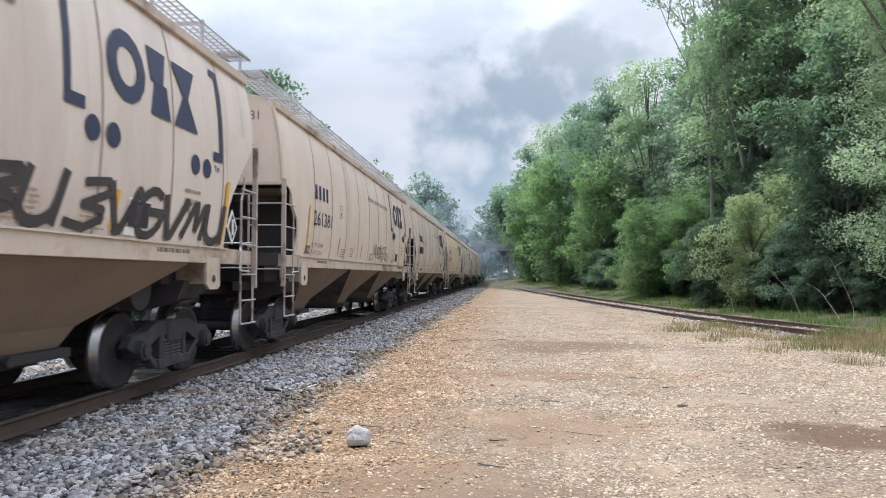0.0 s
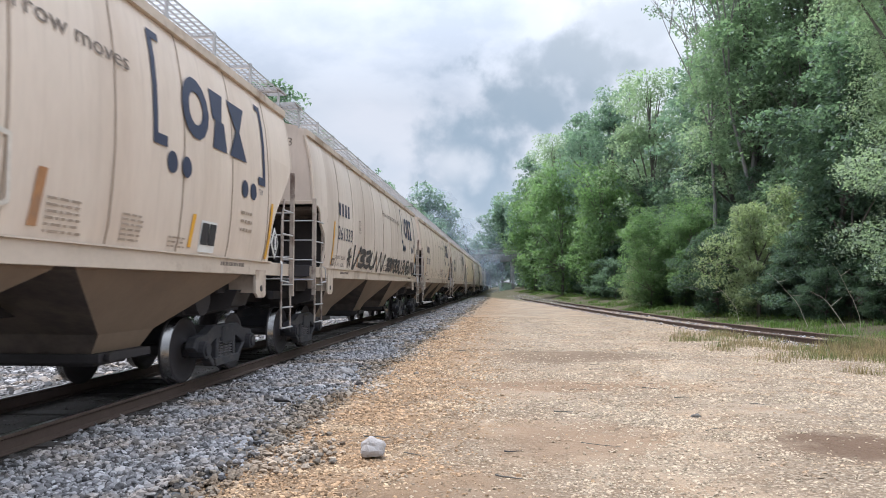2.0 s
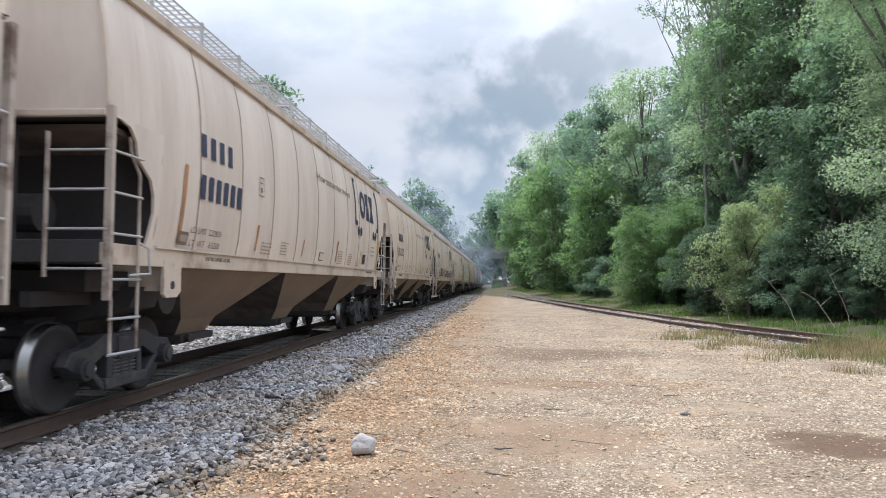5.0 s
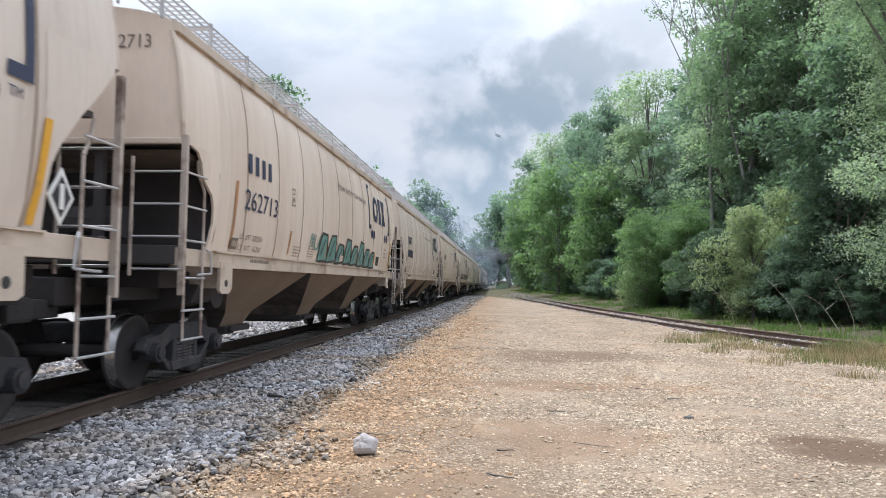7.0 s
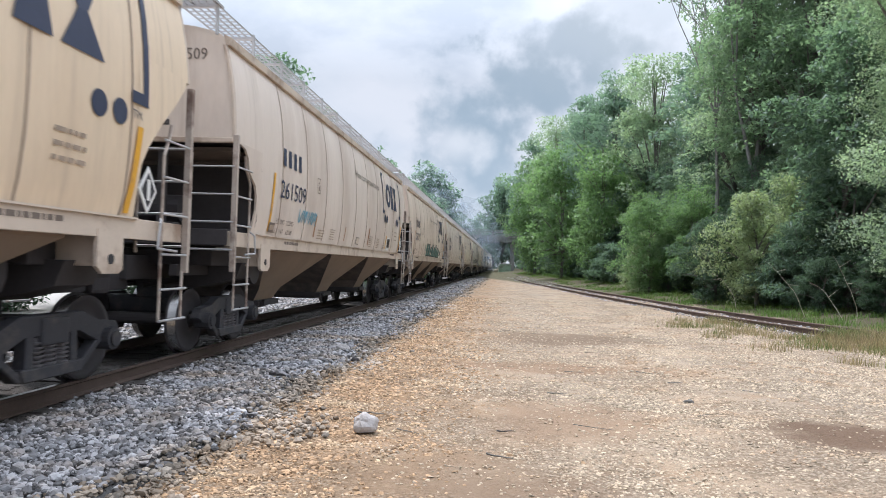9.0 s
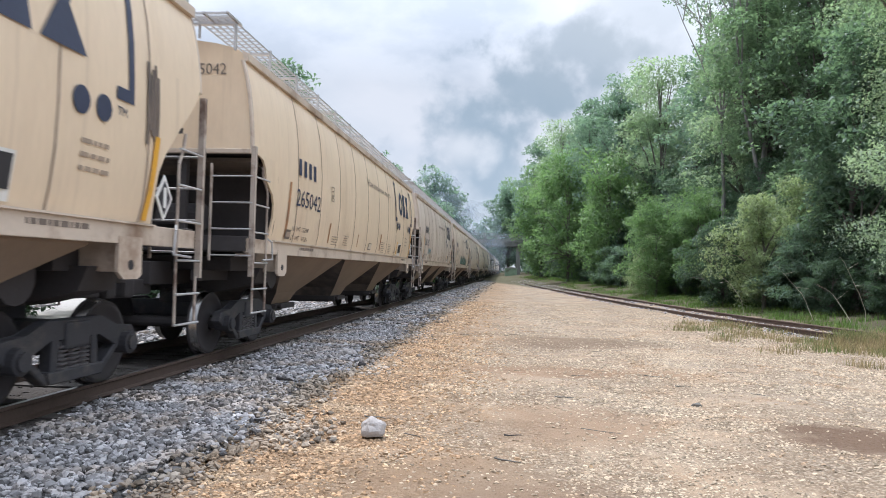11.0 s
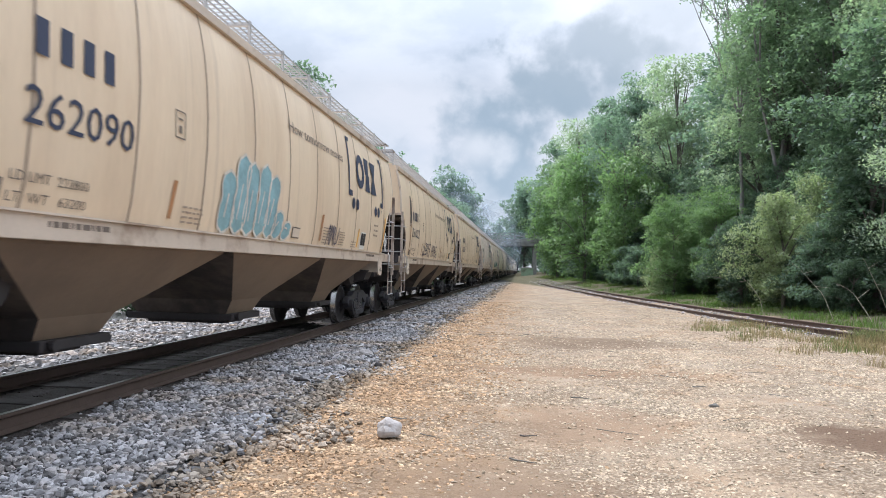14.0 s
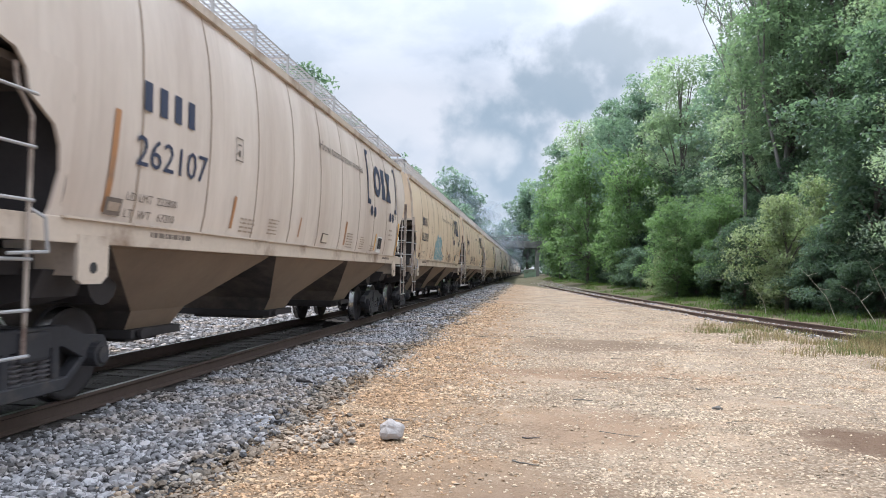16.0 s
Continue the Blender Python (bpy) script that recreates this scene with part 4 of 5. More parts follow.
def lettering(car, text, y, z, size, material, name="lettering", width=0.0, face=False):
    """Words laid on the curved side (or on the trailing end face), read from beside the track."""
    cu = bpy.data.curves.new("words", "FONT")
    cu.body, cu.size, cu.resolution_u = text, size / 0.73, 2
    tmp = new("words", cu)
    me = bpy.data.meshes.new_from_object(tmp.evaluated_get(bpy.context.evaluated_depsgraph_get()))
    bpy.data.objects.remove(tmp)
    co = np.array([v.co[:] for v in me.vertices])
    k = width / (co[:, 0].max() - co[:, 0].min()) if width else 1.0
    for v in me.vertices:
        u, w = v.co.x * k, v.co.y
        v.co = (y + u, -HALF - 0.012, z + w) if face else (side_x(z + w, 0.012), y + u + MARK_DY, z + w)
    me.materials.clear()
    me.materials.append(material)
    ob = new(name, me)
    ob.parent = car
    return ob


def text_rows(car, y0, y1, z1, rows, pitch, h, material, seed, name="stencil_bar"):
    """Unreadable stencilled lines: each a row of short bars."""
    rs = random.Random(seed)
    for k in range(rows):
        bm = B()
        y, stop = y0, y1 - rs.uniform(0, 0.2) * (y1 - y0)
        while y < stop - 0.03:
            w = min(rs.uniform(0.04, 0.16), stop - y)
            bar(bm, y, y + w, z1 - k * pitch - h, z1 - k * pitch)
            y += w + 0.03
        part(name, bm, material, car)


def marks(car):
    """What every car of the fleet carries on its side: data panels, tapes, labels."""
    lettering(car, "How tomorrow moves", -0.62, 3.29, 0.185, GREYINK, "slogan", 3.25)
    lettering(car, "LD LMT  222800", -6.60, 1.76, 0.085, GREYINK, "stencil", 0.95)
    lettering(car, "LT  WT   63200", -6.60, 1.60, 0.085, GREYINK, "stencil", 0.95)
    text_rows(car, 5.68, 6.2, 2.22, 3, 0.12, 0.042, STENCIL, 2)
    text_rows(car, -3.95, -3.45, 1.80, 4, 0.055, 0.022, STENCIL, 3)
    text_rows(car, -2.95, -2.5, 1.86, 5, 0.05, 0.02, STENCIL, 4)
    text_rows(car, 1.46, 2.0, 1.90, 6, 0.055, 0.022, STENCIL, 5)
    text_rows(car, 2.62, 3.05, 1.88, 6, 0.05, 0.022, STENCIL, 6)
    text_rows(car, 3.62, 4.05, 1.72, 3, 0.05, 0.02, STENCIL, 7)
    # small lines on the side sill
    for y0, y1 in ((-5.9, -5.1), (5.3, 6.1)):
        bm = B()
        y, k = y0, 0
        while y < y1:
            w = 0.03 + 0.035 * ((k * 7) % 3)
            box(bm, (1.597, y + w / 2, 1.455), (0.004, w, 0.05))
            y, k = y + w + 0.03, k + 1
        part("sill_stencil", bm, GREYINK, car)
    # tapes and small panels
    for y, z0, z1, w, m in ((6.85, 1.58, 2.46, 0.10, YELLOW), (-4.25, 1.64, 2.05, 0.08, RUSTTAPE), (-1.6, 1.66, 1.98, 0.06, RUSTTAPE), (4.12, 1.62, 2.02, 0.09, YELLOW), (1.26, 1.64, 2.12, 0.12, RUSTTAPE)):
        bm = B()
        bar(bm, y, y + w, z0, z1, 0.012, 0.08 if y > 6 else 0.05)
        part("reflective_tape", bm, m, car, "faded yellow reflective tape" if m is YELLOW else "rusty brown old reflective tape")
    bm = B()
    bar(bm, 4.42, 4.90, 1.58, 1.97)
    lab = part("service_label", bm, WHITEP, car, "white label with black panels")
    for a, b in ((4.45, 4.65), (4.67, 4.87)):
        bm = B()
        bar(bm, a, b, 1.67, 1.94, 0.018)
        part("panel", bm, BLACKP, lab)
    bm = B()
    bar(bm, -6.92, -6.66, 1.60, 1.76, 0.02)
    tag = part("tag_holder", bm, GREYINK, car, "small dark tag holder plate")
    bm = B()
    bar(bm, -6.88, -6.70, 1.64, 1.72, 0.026)
    part("panel", bm, STENCIL, tag)
    bm = B()
    bar(bm, -0.26, 0.12, 1.62, 1.80)
    card = part("data_card", bm, GREYINK, car, "small pale card with a dark border")
    bm = B()
    bar(bm, -0.24, 0.10, 1.64, 1.78, 0.018)
    part("panel", bm, CARDM, card)
    bm = B()
    for a, b, c, d in ((-4.26, -4.04, 2.50, 2.515), (-4.26, -4.04, 2.785, 2.80), (-4.26, -4.245, 2.515, 2.785), (-4.055, -4.04, 2.515, 2.785), (-4.18, -4.12, 2.56, 2.64), (-4.2, -4.1, 2.70, 2.72)):
        bar(bm, a, b, c, d)
    part("inspection_box", bm, GREYINK, car)
    # placard in the leading cut-out
    bm = B()
    prism(bm, [(7.30, 1.85), (7.48, 2.10), (7.66, 1.85), (7.48, 1.60)], "x", 1.585, 1.60)
    pl = part("placard_holder", bm, WHITEP, car, "white diamond placard holder")
    bm = B()
    prism(bm, [(7.35, 1.85), (7.48, 2.03), (7.61, 1.85), (7.48, 1.67)], "x", 1.60, 1.605)
    part("panel", bm, BLACKP, pl)
    bm = B()
    prism(bm, [(7.45, 1.74), (7.51, 1.74), (7.51, 1.96), (7.45, 1.96)], "x", 1.605, 1.61)
    part("bar", bm, WHITEP, pl)


def emblem(car, dy):
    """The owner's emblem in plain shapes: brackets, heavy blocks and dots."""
    for y0, q in ((3.25 + dy, 1), (6.66 + dy, -1)):
        bm = B()
        bar(bm, y0 - 0.05, y0 + 0.05, 2.68, 3.92)
        bar(bm, y0 if q > 0 else y0 - 0.26, y0 + 0.26 if q > 0 else y0, 2.68, 2.80, 0.014)
        bar(bm, y0 if q > 0 else y0 - 0.2, y0 + 0.2 if q > 0 else y0, 3.83, 3.92, 0.014)
        part("emblem_bracket", bm, NAVY, car)
    bm = B()
    ring(bm, 4.27 + dy, 3.30, 0.37, 0.38, 0.175)
    part("emblem_block", bm, NAVY, car)
    bm = B()
    flat(bm, [(4.76 + dy, 3.30), (5.04 + dy, 3.30), (5.16 + dy, 3.68), (4.72 + dy, 3.68)])
    flat(bm, [(4.84 + dy, 3.30), (5.12 + dy, 3.30), (5.20 + dy, 2.92), (4.74 + dy, 2.92)])
    part("emblem_block", bm, NAVY, car)
    bm = B()
    flat(bm, [(5.30 + dy, 3.68), (5.92 + dy, 3.68), (5.68 + dy, 3.30), (5.54 + dy, 3.30)])
    flat(bm, [(5.30 + dy, 2.92), (5.92 + dy, 2.92), (5.68 + dy, 3.30), (5.54 + dy, 3.30)][::-1])
    part("emblem_block", bm, NAVY, car)
    for y in (3.64 + dy, 4.0 + dy, 5.86 + dy, 6.2 + dy):
        bm = B()
        flat(bm, [(y + 0.125 * math.cos(2 * math.pi * k / 18), 2.54 + 0.125 * math.sin(2 * math.pi * k / 18)) for k in range(18)])
        part("emblem_dot", bm, NAVY, car)
    lettering(car, "TM", 6.42 + dy, 2.53, 0.09, NAVY, "stencil")


def stroke(bm, pts, w, off=0.016):
    """A sprayed line of (along, up) points."""
    for (y0, z0), (y1, z1) in zip(pts[:-1], pts[1:]):
        d = Vector((y1 - y0, z1 - z0))
        if d.length < 1e-4:
            continue
        d.normalize()
        n = Vector((-d.y, d.x)) * w / 2
        e = d * w * 0.25
        flat(bm, [(y0 - e.x + n.x, z0 - e.y + n.y), (y1 + e.x + n.x, z1 + e.y + n.y), (y1 + e.x - n.x, z1 + e.y - n.y), (y0 - e.x - n.x, z0 - e.y - n.y)], off)


def scrawl(car, seed, y0, y1, z0, z1, w, material, pitch=0.42, name="graffiti", label="sprayed graffiti scrawl"):
    """A run of sprayed arcs, loops and slashes with no meaning."""
    rs = random.Random(seed)
    bm = B()
    n = max(2, int((y1 - y0) / pitch))
    p = (y1 - y0) / n
    m, h = (z0 + z1) / 2, (z1 - z0) / 2
    off = 0.016
    for k in range(n):
        yc = y0 + (k + 0.5) * p + rs.uniform(-0.06, 0.06) * p
        top, lean = rs.uniform(0.7, 1.0), rs.uniform(0.0, 0.3) * p
        kind = rs.choice("oznuznv")

        def at(u, v):
            return (yc + u * p * 0.5 + lean * v, m + v * h * top)
        runs = []
        if kind == "o":
            a0, span = rs.uniform(0.3, 1.2), rs.uniform(4.2, 6.0)
            runs.append([at(0.95 * math.cos(a0 + span * j / 12), math.sin(a0 + span * j / 12)) for j in range(13)])
            runs.append([at(-0.3, rs.uniform(-0.2, 0.2)), at(0.9, rs.uniform(-0.3, 0.3))])
        elif kind == "u":
            runs.append([at(-0.9, 0.9)] + [at(-0.9 * math.cos(math.pi * j / 8), -0.2 - 0.75 * math.sin(math.pi * j / 8)) for j in range(9)] + [at(0.9, 1.0), at(1.0, -0.9)])
        elif kind == "z":
            runs.append([at(-0.9, 0.8), at(0.3, 1.0), at(0.8, 0.6), at(-0.5, -0.1), at(0.7, -0.2), at(0.9, -0.6), at(0.2, -1.0), at(-0.9, -0.85)])
        elif kind == "n":
            runs.append([at(-0.9, -1.0), at(-0.6, 0.9), at(-0.35, 1.0), at(0.1, -0.5), at(0.4, 0.9), at(0.65, 0.95), at(0.95, -1.0)])
        else:
            runs.append([at(-1.0, 1.0), at(-0.2, -1.0), at(0.1, -0.95), at(0.9, 0.95), at(1.05, 0.8)])
        for pts in runs:
            stroke(bm, pts, w * rs.uniform(0.85, 1.2), off)
            off += 0.0004
    return part(name, bm, material, car, label)


def fat_letters(car, seed, y0, y1, z0, z1, fill, line):
    rs = random.Random(seed)
    n = max(3, int((y1 - y0) / 0.8))
    p = (y1 - y0) / n
    bm, bl = B(), B()
    for k in range(n):
        a = y0 + k * p
        top = z1 - rs.uniform(0, 0.3) * (z1 - z0)
        pts = [(a + rs.uniform(-0.05, 0.05), z0), (a + p * 0.95, z0 + rs.uniform(0, 0.06)), (a + p * (0.9 + rs.uniform(-0.1, 0.1)), (z0 + top) / 2), (a + p * 0.8, top), (a + p * 0.25, top + rs.uniform(-0.05, 0.05)), (a + p * 0.05, (z0 + top) / 2)]
        flat(bm, pts, 0.014)
        stroke(bl, pts + pts[:1], 0.05, 0.02)
        stroke(bl, [(a + p * 0.25, z0 + 0.25 * (top - z0)), (a + p * 0.6, z0 + 0.8 * (top - z0))], 0.05, 0.02)
    g = part("graffiti", bm, fill, car, "filled sprayed graffiti block shapes")
    part("outline", bl, line, g)


def bubble_piece(car, y0, y1, z0, heights, fill, line):
    """Swollen rounded sprayed shapes side by side, with pale outlines."""
    p = (y1 - y0) / len(heights)
    for k, (top, lean) in enumerate(heights):
        yc, hw = y0 + (k + 0.5) * p, p * 0.56
        off = 0.014 + 0.003 * (k % 2)
        levels = []
        for j in range(13):
            u = j / 12
            z = z0 + (top - z0) * u
            edge_z = min(u * (top - z0), (1 - u) * (top - z0)) / hw
            w = hw * math.sqrt(max(0.0, 1 - max(0.0, 1 - edge_z) ** 2)) + 0.01
            w *= 1 - 0.22 * math.exp(-((u - 0.55) / 0.12) ** 2)
            levels.append((yc + lean * u, z, w))
        bm = B()
        for (ca, za, wa), (cb, zb, wb) in zip(levels[:-1], levels[1:]):
            flat(bm, [(ca - wa, za), (ca + wa, za), (cb + wb, zb), (cb - wb, zb)], off)
        g = part("graffiti", bm, fill, car, "swollen pale blue sprayed shape")
        outline = [(c - w, z) for c, z, w in levels] + [(c + w, z) for c, z, w in levels[::-1]]
        bm = B()
        stroke(bm, outline + outline[:1], 0.035, off + 0.004)
        stroke(bm, [(yc - 0.2 * hw, z0 + 0.2), (yc + lean * 0.6, z0 + 0.62 * (top - z0))], 0.03, off + 0.005)
        part("outline", bm, line, g)


CAR_NUMBER = {0: "261381", 1: "261333", 2: "261272", 4: "262713", 5: "261509", 6: "265042", 7: "261022", 8: "262090", 9: "262107"}


def own_marks(i, car):
    emblem(car, {0: 0.06, 1: 0.06, 2: -0.08, 3: 0.08, 5: 0.06, 6: 0.40, 7: -0.22}.get(i, -0.10))
    dz = -0.09 if i == 9 else 0.0
    worn = i not in (0, 1, 5)
    bm = B()
    bar(bm, -6.94, -6.85, 1.62, 2.56, 0.012, 0.05)
    part("reflective_tape", bm, RUSTTAPE if worn else YELLOW, car, "rusty brown old reflective tape" if worn else "faded yellow reflective tape")
    for k in range(4):
        bm = B()
        y = -6.42 + 0.295 * k
        bar(bm, y, y + 0.15, 2.74 + dz, 3.03 + dz)
        part("reporting_mark", bm, NAVY, car)
    if i in CAR_NUMBER:
        lettering(car, CAR_NUMBER[i], -6.53, 2.20 + dz, 0.31, NAVY, "car_number", 1.48)
        lettering(car, CAR_NUMBER[i], 0.55, 3.90, 0.17, GREYINK, "car_number", 0.62, True)
        tagged(car, "beige covered grain hopper car numbered " + CAR_NUMBER[i] + " on the rails")
    else:
        for k in range(6):
            bm = B()
            bar(bm, -6.42 + 0.25 * k, -6.27 + 0.25 * k, 2.20, 2.51)
            part("number_bar", bm, NAVY, car)
    if i == 0:
        scrawl(car, 40, 0.2, 2.6, 1.65, 2.1, 0.03, SPRAY[4])
    if i == 1:
        bm = B()
        for a in (0.2, 1.25, 2.3):
            stroke(bm, [(-5.2 - 0.2 * math.cos(a), 1.83 - 0.24 * math.sin(a)), (-5.2 + 0.2 * math.cos(a), 1.83 + 0.24 * math.sin(a))], 0.075)
        part("graffiti", bm, SPRAY[0], car, "sprayed black star")
        scrawl(car, 5, -4.85, -0.2, 1.58, 2.16, 0.115, SPRAY[0], 0.68)
        scrawl(car, 15, 0.1, 3.3, 1.58, 2.08, 0.10, SPRAY[0], 0.5)
        scrawl(car, 27, 3.5, 6.9, 1.58, 2.10, 0.10, SPRAY[0], 0.56)
        tagged(car, "beige covered hopper car with long black graffiti scrawl")
    if i == 2:
        bm = B()
        stroke(bm, [(0.2, 1.7), (0.15, 2.2), (0.35, 2.3), (0.4, 2.9), (0.55, 2.9), (0.6, 2.35), (0.95, 2.3), (1.0, 1.8), (0.6, 1.65), (0.2, 1.7)], 0.04)
        part("graffiti", bm, SPRAY[1], car, "thin white sprayed outline")
    if i == 4:
        fat_letters(car, 3, -2.2, 4.2, 1.58, 2.2, SPRAY[2], SPRAY[0])
        scrawl(car, 8, -2.9, -2.2, 1.8, 2.1, 0.04, SPRAY[2], 0.3)
        tagged(car, "beige covered hopper car with green block graffiti")
    if i == 5:
        scrawl(car, 13, -5.4, -4.2, 1.85, 2.1, 0.03, SPRAY[3], 0.22)
    if i == 7:
        scrawl(car, 21, -3.9, -2.1, 1.62, 2.15, 0.045, SPRAY[4], 0.32)
        scrawl(car, 23, -1.6, -0.2, 1.65, 2.1, 0.045, SPRAY[4], 0.28)
        for y0, y1, z0, z1 in ((-7.0, -6.72, 2.52, 3.48), (6.75, 7.0, 2.35, 3.2)):
            bm = B()
            for k in range(5):
                y = y0 + (y1 - y0) * k / 5
                bar(bm, y, y + (y1 - y0) / 5 - 0.008 * (k % 2), z0 + 0.05 * ((k * 3) % 4), z1 - 0.06 * ((k * 5) % 3), 0.010)
            part("paint_out", bm, SOOT_SHADE, car, "brushed dark paint-out patch")
        tagged(car, "beige covered hopper car with dark tag graffiti")
    if i == 8:
        bubble_piece(car, -3.05, -1.15, 1.56, ((2.35, 0.05), (2.62, 0.1), (2.56, 0.04), (2.60, 0.12), (2.5, 0.15)), SPRAY[5], SPRAY[1])
        bubble_piece(car, -1.2, -0.45, 1.56, ((2.0, 0.1), (1.86, 0.12)), SPRAY[5], SPRAY[1])
        scrawl(car, 33, 1.75, 2.5, 1.56, 1.98, 0.035, SPRAY[4], 0.2)
        tagged(car, "beige covered hopper car with pale blue graffiti")


def make_hopper(k, paint):
    car = empty("covered_hopper_car", HOPPER_LABEL.get(k, "beige three-bay covered grain hopper car on the rails"), "railcar", "grain hopper cars of the train")
    carbody(paint, car)
    underbody(car)
    ladders(car)
    walkway(car)
    end_platform_board(car)
    marks(car)
    for y0 in (-6.84, 6.84):
        truck(car, y0)
    return car


HOPPER_LABEL = {}
TRAVEL = [(0, 0.0), (1.5, 14.63), (3.5, 33.95), (7, 67.95), (9, 87.43), (11.5, 111.45), (12.5, 121.30), (13.2, 128.0), (14.5, 140.70), (16, 155.27)]
LONG_CAR, STRETCH = 6, 1.042   # one car of another series is longer than the rest
Y0 = 20.31


def car_place(i):
    """Where car i stands along the track at the start."""
    return Y0 - CARLEN * i - (0.36 if i == LONG_CAR else 1.0 if i > LONG_CAR else 0.0)


def train_at(t):
    """Travel of the train since the start."""
    return float(np.interp(t, [a for a, _ in TRAVEL], [b for _, b in TRAVEL]))


def build_train():
    first = make_hopper(0, BEIGE[0])
    first.location = (TX, Y0, CARZ)
    cars = {0: first}
    shells = {}
    for i in list(range(-5, 0)) + list(range(1, 11)):
        c = copy_thing(first, Matrix.Translation((TX, car_place(i), CARZ)))
        cars[i] = c
        paint = BEIGE[1] if i in (6, 7, 8, -2) else BEIGE[2 if i % 2 else 0]
        for o in c.children:
            kind = o.name.split(".")[0]
            if kind in ("body_shell", "end_hood", "corner_web"):
                key = (o.data.name, paint.name)
                if key not in shells:
                    shells[key] = o.data.copy()
                    shells[key].materials[0] = paint
                o.data = shells[key]
    cars[LONG_CAR].scale = (1, STRETCH, 1)
    for i, c in cars.items():
        own_marks(i, c)
    return cars


CARS = build_train()


def make_loco():
    e = empty("diesel_locomotive", "dark diesel locomotive hauling the grain train", "locomotive", "locomotives of the train")
    bm = B()
    box(bm, (0, 0, 1.45), (3.0, 21.6, 0.35), 0.03)
    part("frame", bm, LOCO, e)
    bm = B()
    prism(bm, [(-1.0, 1.6), (1.0, 1.6), (1.0, 4.1), (0.7, 4.5), (-0.7, 4.5), (-1.0, 4.1)], "y", -9.2, 6.6)
    part("hood", bm, LOCO, e)
    bm = B()
    prism(bm, [(-1.5, 1.6), (1.5, 1.6), (1.5, 3.9), (1.1, 4.6), (-1.1, 4.6), (-1.5, 3.9)], "y", 6.6, 9.0)
    part("cab", bm, LOCO, e)
    bm = B()
    prism(bm, [(-1.55, 3.3), (1.55, 3.3), (1.45, 4.5), (-1.45, 4.5)], "y", -9.6, -6.8)
    part("radiator", bm, LOCO, e)
    bm = B()
    box(bm, (0, 0, 0.85), (2.6, 5.0, 0.8), 0.15)
    part("fuel_tank", bm, GRIME, e)
    for y0 in (-7.0, 7.0):
        bm = B()
        for s in (-1, 1):
            box(bm, (s * 1.0, y0, 0.6), (0.2, 4.6, 0.4), 0.05)
        for q in (-1.8, 0, 1.8):
            rod(bm, (-0.8, y0 + q, 0.5), (0.8, y0 + q, 0.5), 0.5, 20)
        part("truck", bm, TRUCKM, e)
    return e


def build_locos():
    a = make_loco()
    y = Y0 + 5 * CARLEN + 9 + 11.2
    a.location = (TX, y, RZ)
    b = copy_thing(a, Matrix.Translation((TX, y + 22.4, RZ)))
    return {a: y, b: y + 22.4}


LOCOS = build_locos()


# ==== bridge ====
def bridge():
    e = empty("road_overpass", "old grey concrete road overpass across the railway", "bridge")
    y = 134
    dz = -0.65
    bm = B()
    box(bm, (-6, y, 7.7 + dz), (60, 7, 0.5))
    part("deck", bm, CONCRETE, e)
    for q in (-3.2, -1.1, 1.1, 3.2):
        bm = B()
        box(bm, (-6, y + q, 7.1 + dz), (60, 0.5, 0.8))
        part("girder", bm, CONCRETE, e)
    for q in (-3.4, 3.4):
        bm = B()
        box(bm, (-6, y + q, 8.9 + dz), (60, 0.12, 0.12))
        box(bm, (-6, y + q, 8.45 + dz), (60, 0.10, 0.10))
        for k in range(24):
            box(bm, (-35 + k * 2.5, y + q, 8.4 + dz), (0.2, 0.2, 1.0))
        part("parapet", bm, CONCRETE, e)
    for x in (1.2, -11.5):
        for q in (-2.6, 0, 2.6):
            bm = B()
            box(bm, (x, y + q, 2.9), (0.8, 0.8, 6.3), 0.05)
            part("pier", bm, CONCRETE, e)


bridge()


# ==== woods ====
def leaf_cloud(rs, centres, radii, per, size, flat=0.55):
    """Leaf blades in clumps."""
    n = np.maximum(6, per * (radii / np.sqrt(np.mean(radii ** 2))) ** 2).astype(int)
    c = np.repeat(centres, n, 0)
    r = np.repeat(radii, n)
    m = len(c)
    d = rs.normal(size=(m, 3))
    d /= np.linalg.norm(d, axis=1)[:, None]
    rad = rs.uniform(0.25, 1.0, m) ** 0.5
    p = c + d * (r * rad)[:, None] * np.array([1, 1, flat])
    p[:, 2] -= 0.25 * r * rad ** 2 * (rs.uniform(0, 1, m))
    a = rs.uniform(0, 2 * np.pi, m)
    tilt = rs.normal(-0.35, 0.5, m)
    u = np.stack([np.cos(a) * np.cos(tilt), np.sin(a) * np.cos(tilt), np.sin(tilt)], -1)
    w = np.stack([-np.sin(a), np.cos(a), rs.normal(0, 0.35, m)], -1)
    s = size * rs.uniform(0.6, 1.4, m)
    l, h = (s)[:, None], (s * 0.36)[:, None]
    v = np.stack([p + w * h - u * l * 0.35, p + u * l * 0.6, p - w * h - u * l * 0.35], 1)
    f = np.arange(m * 3).reshape(-1, 3)
    return v.reshape(-1, 3), f


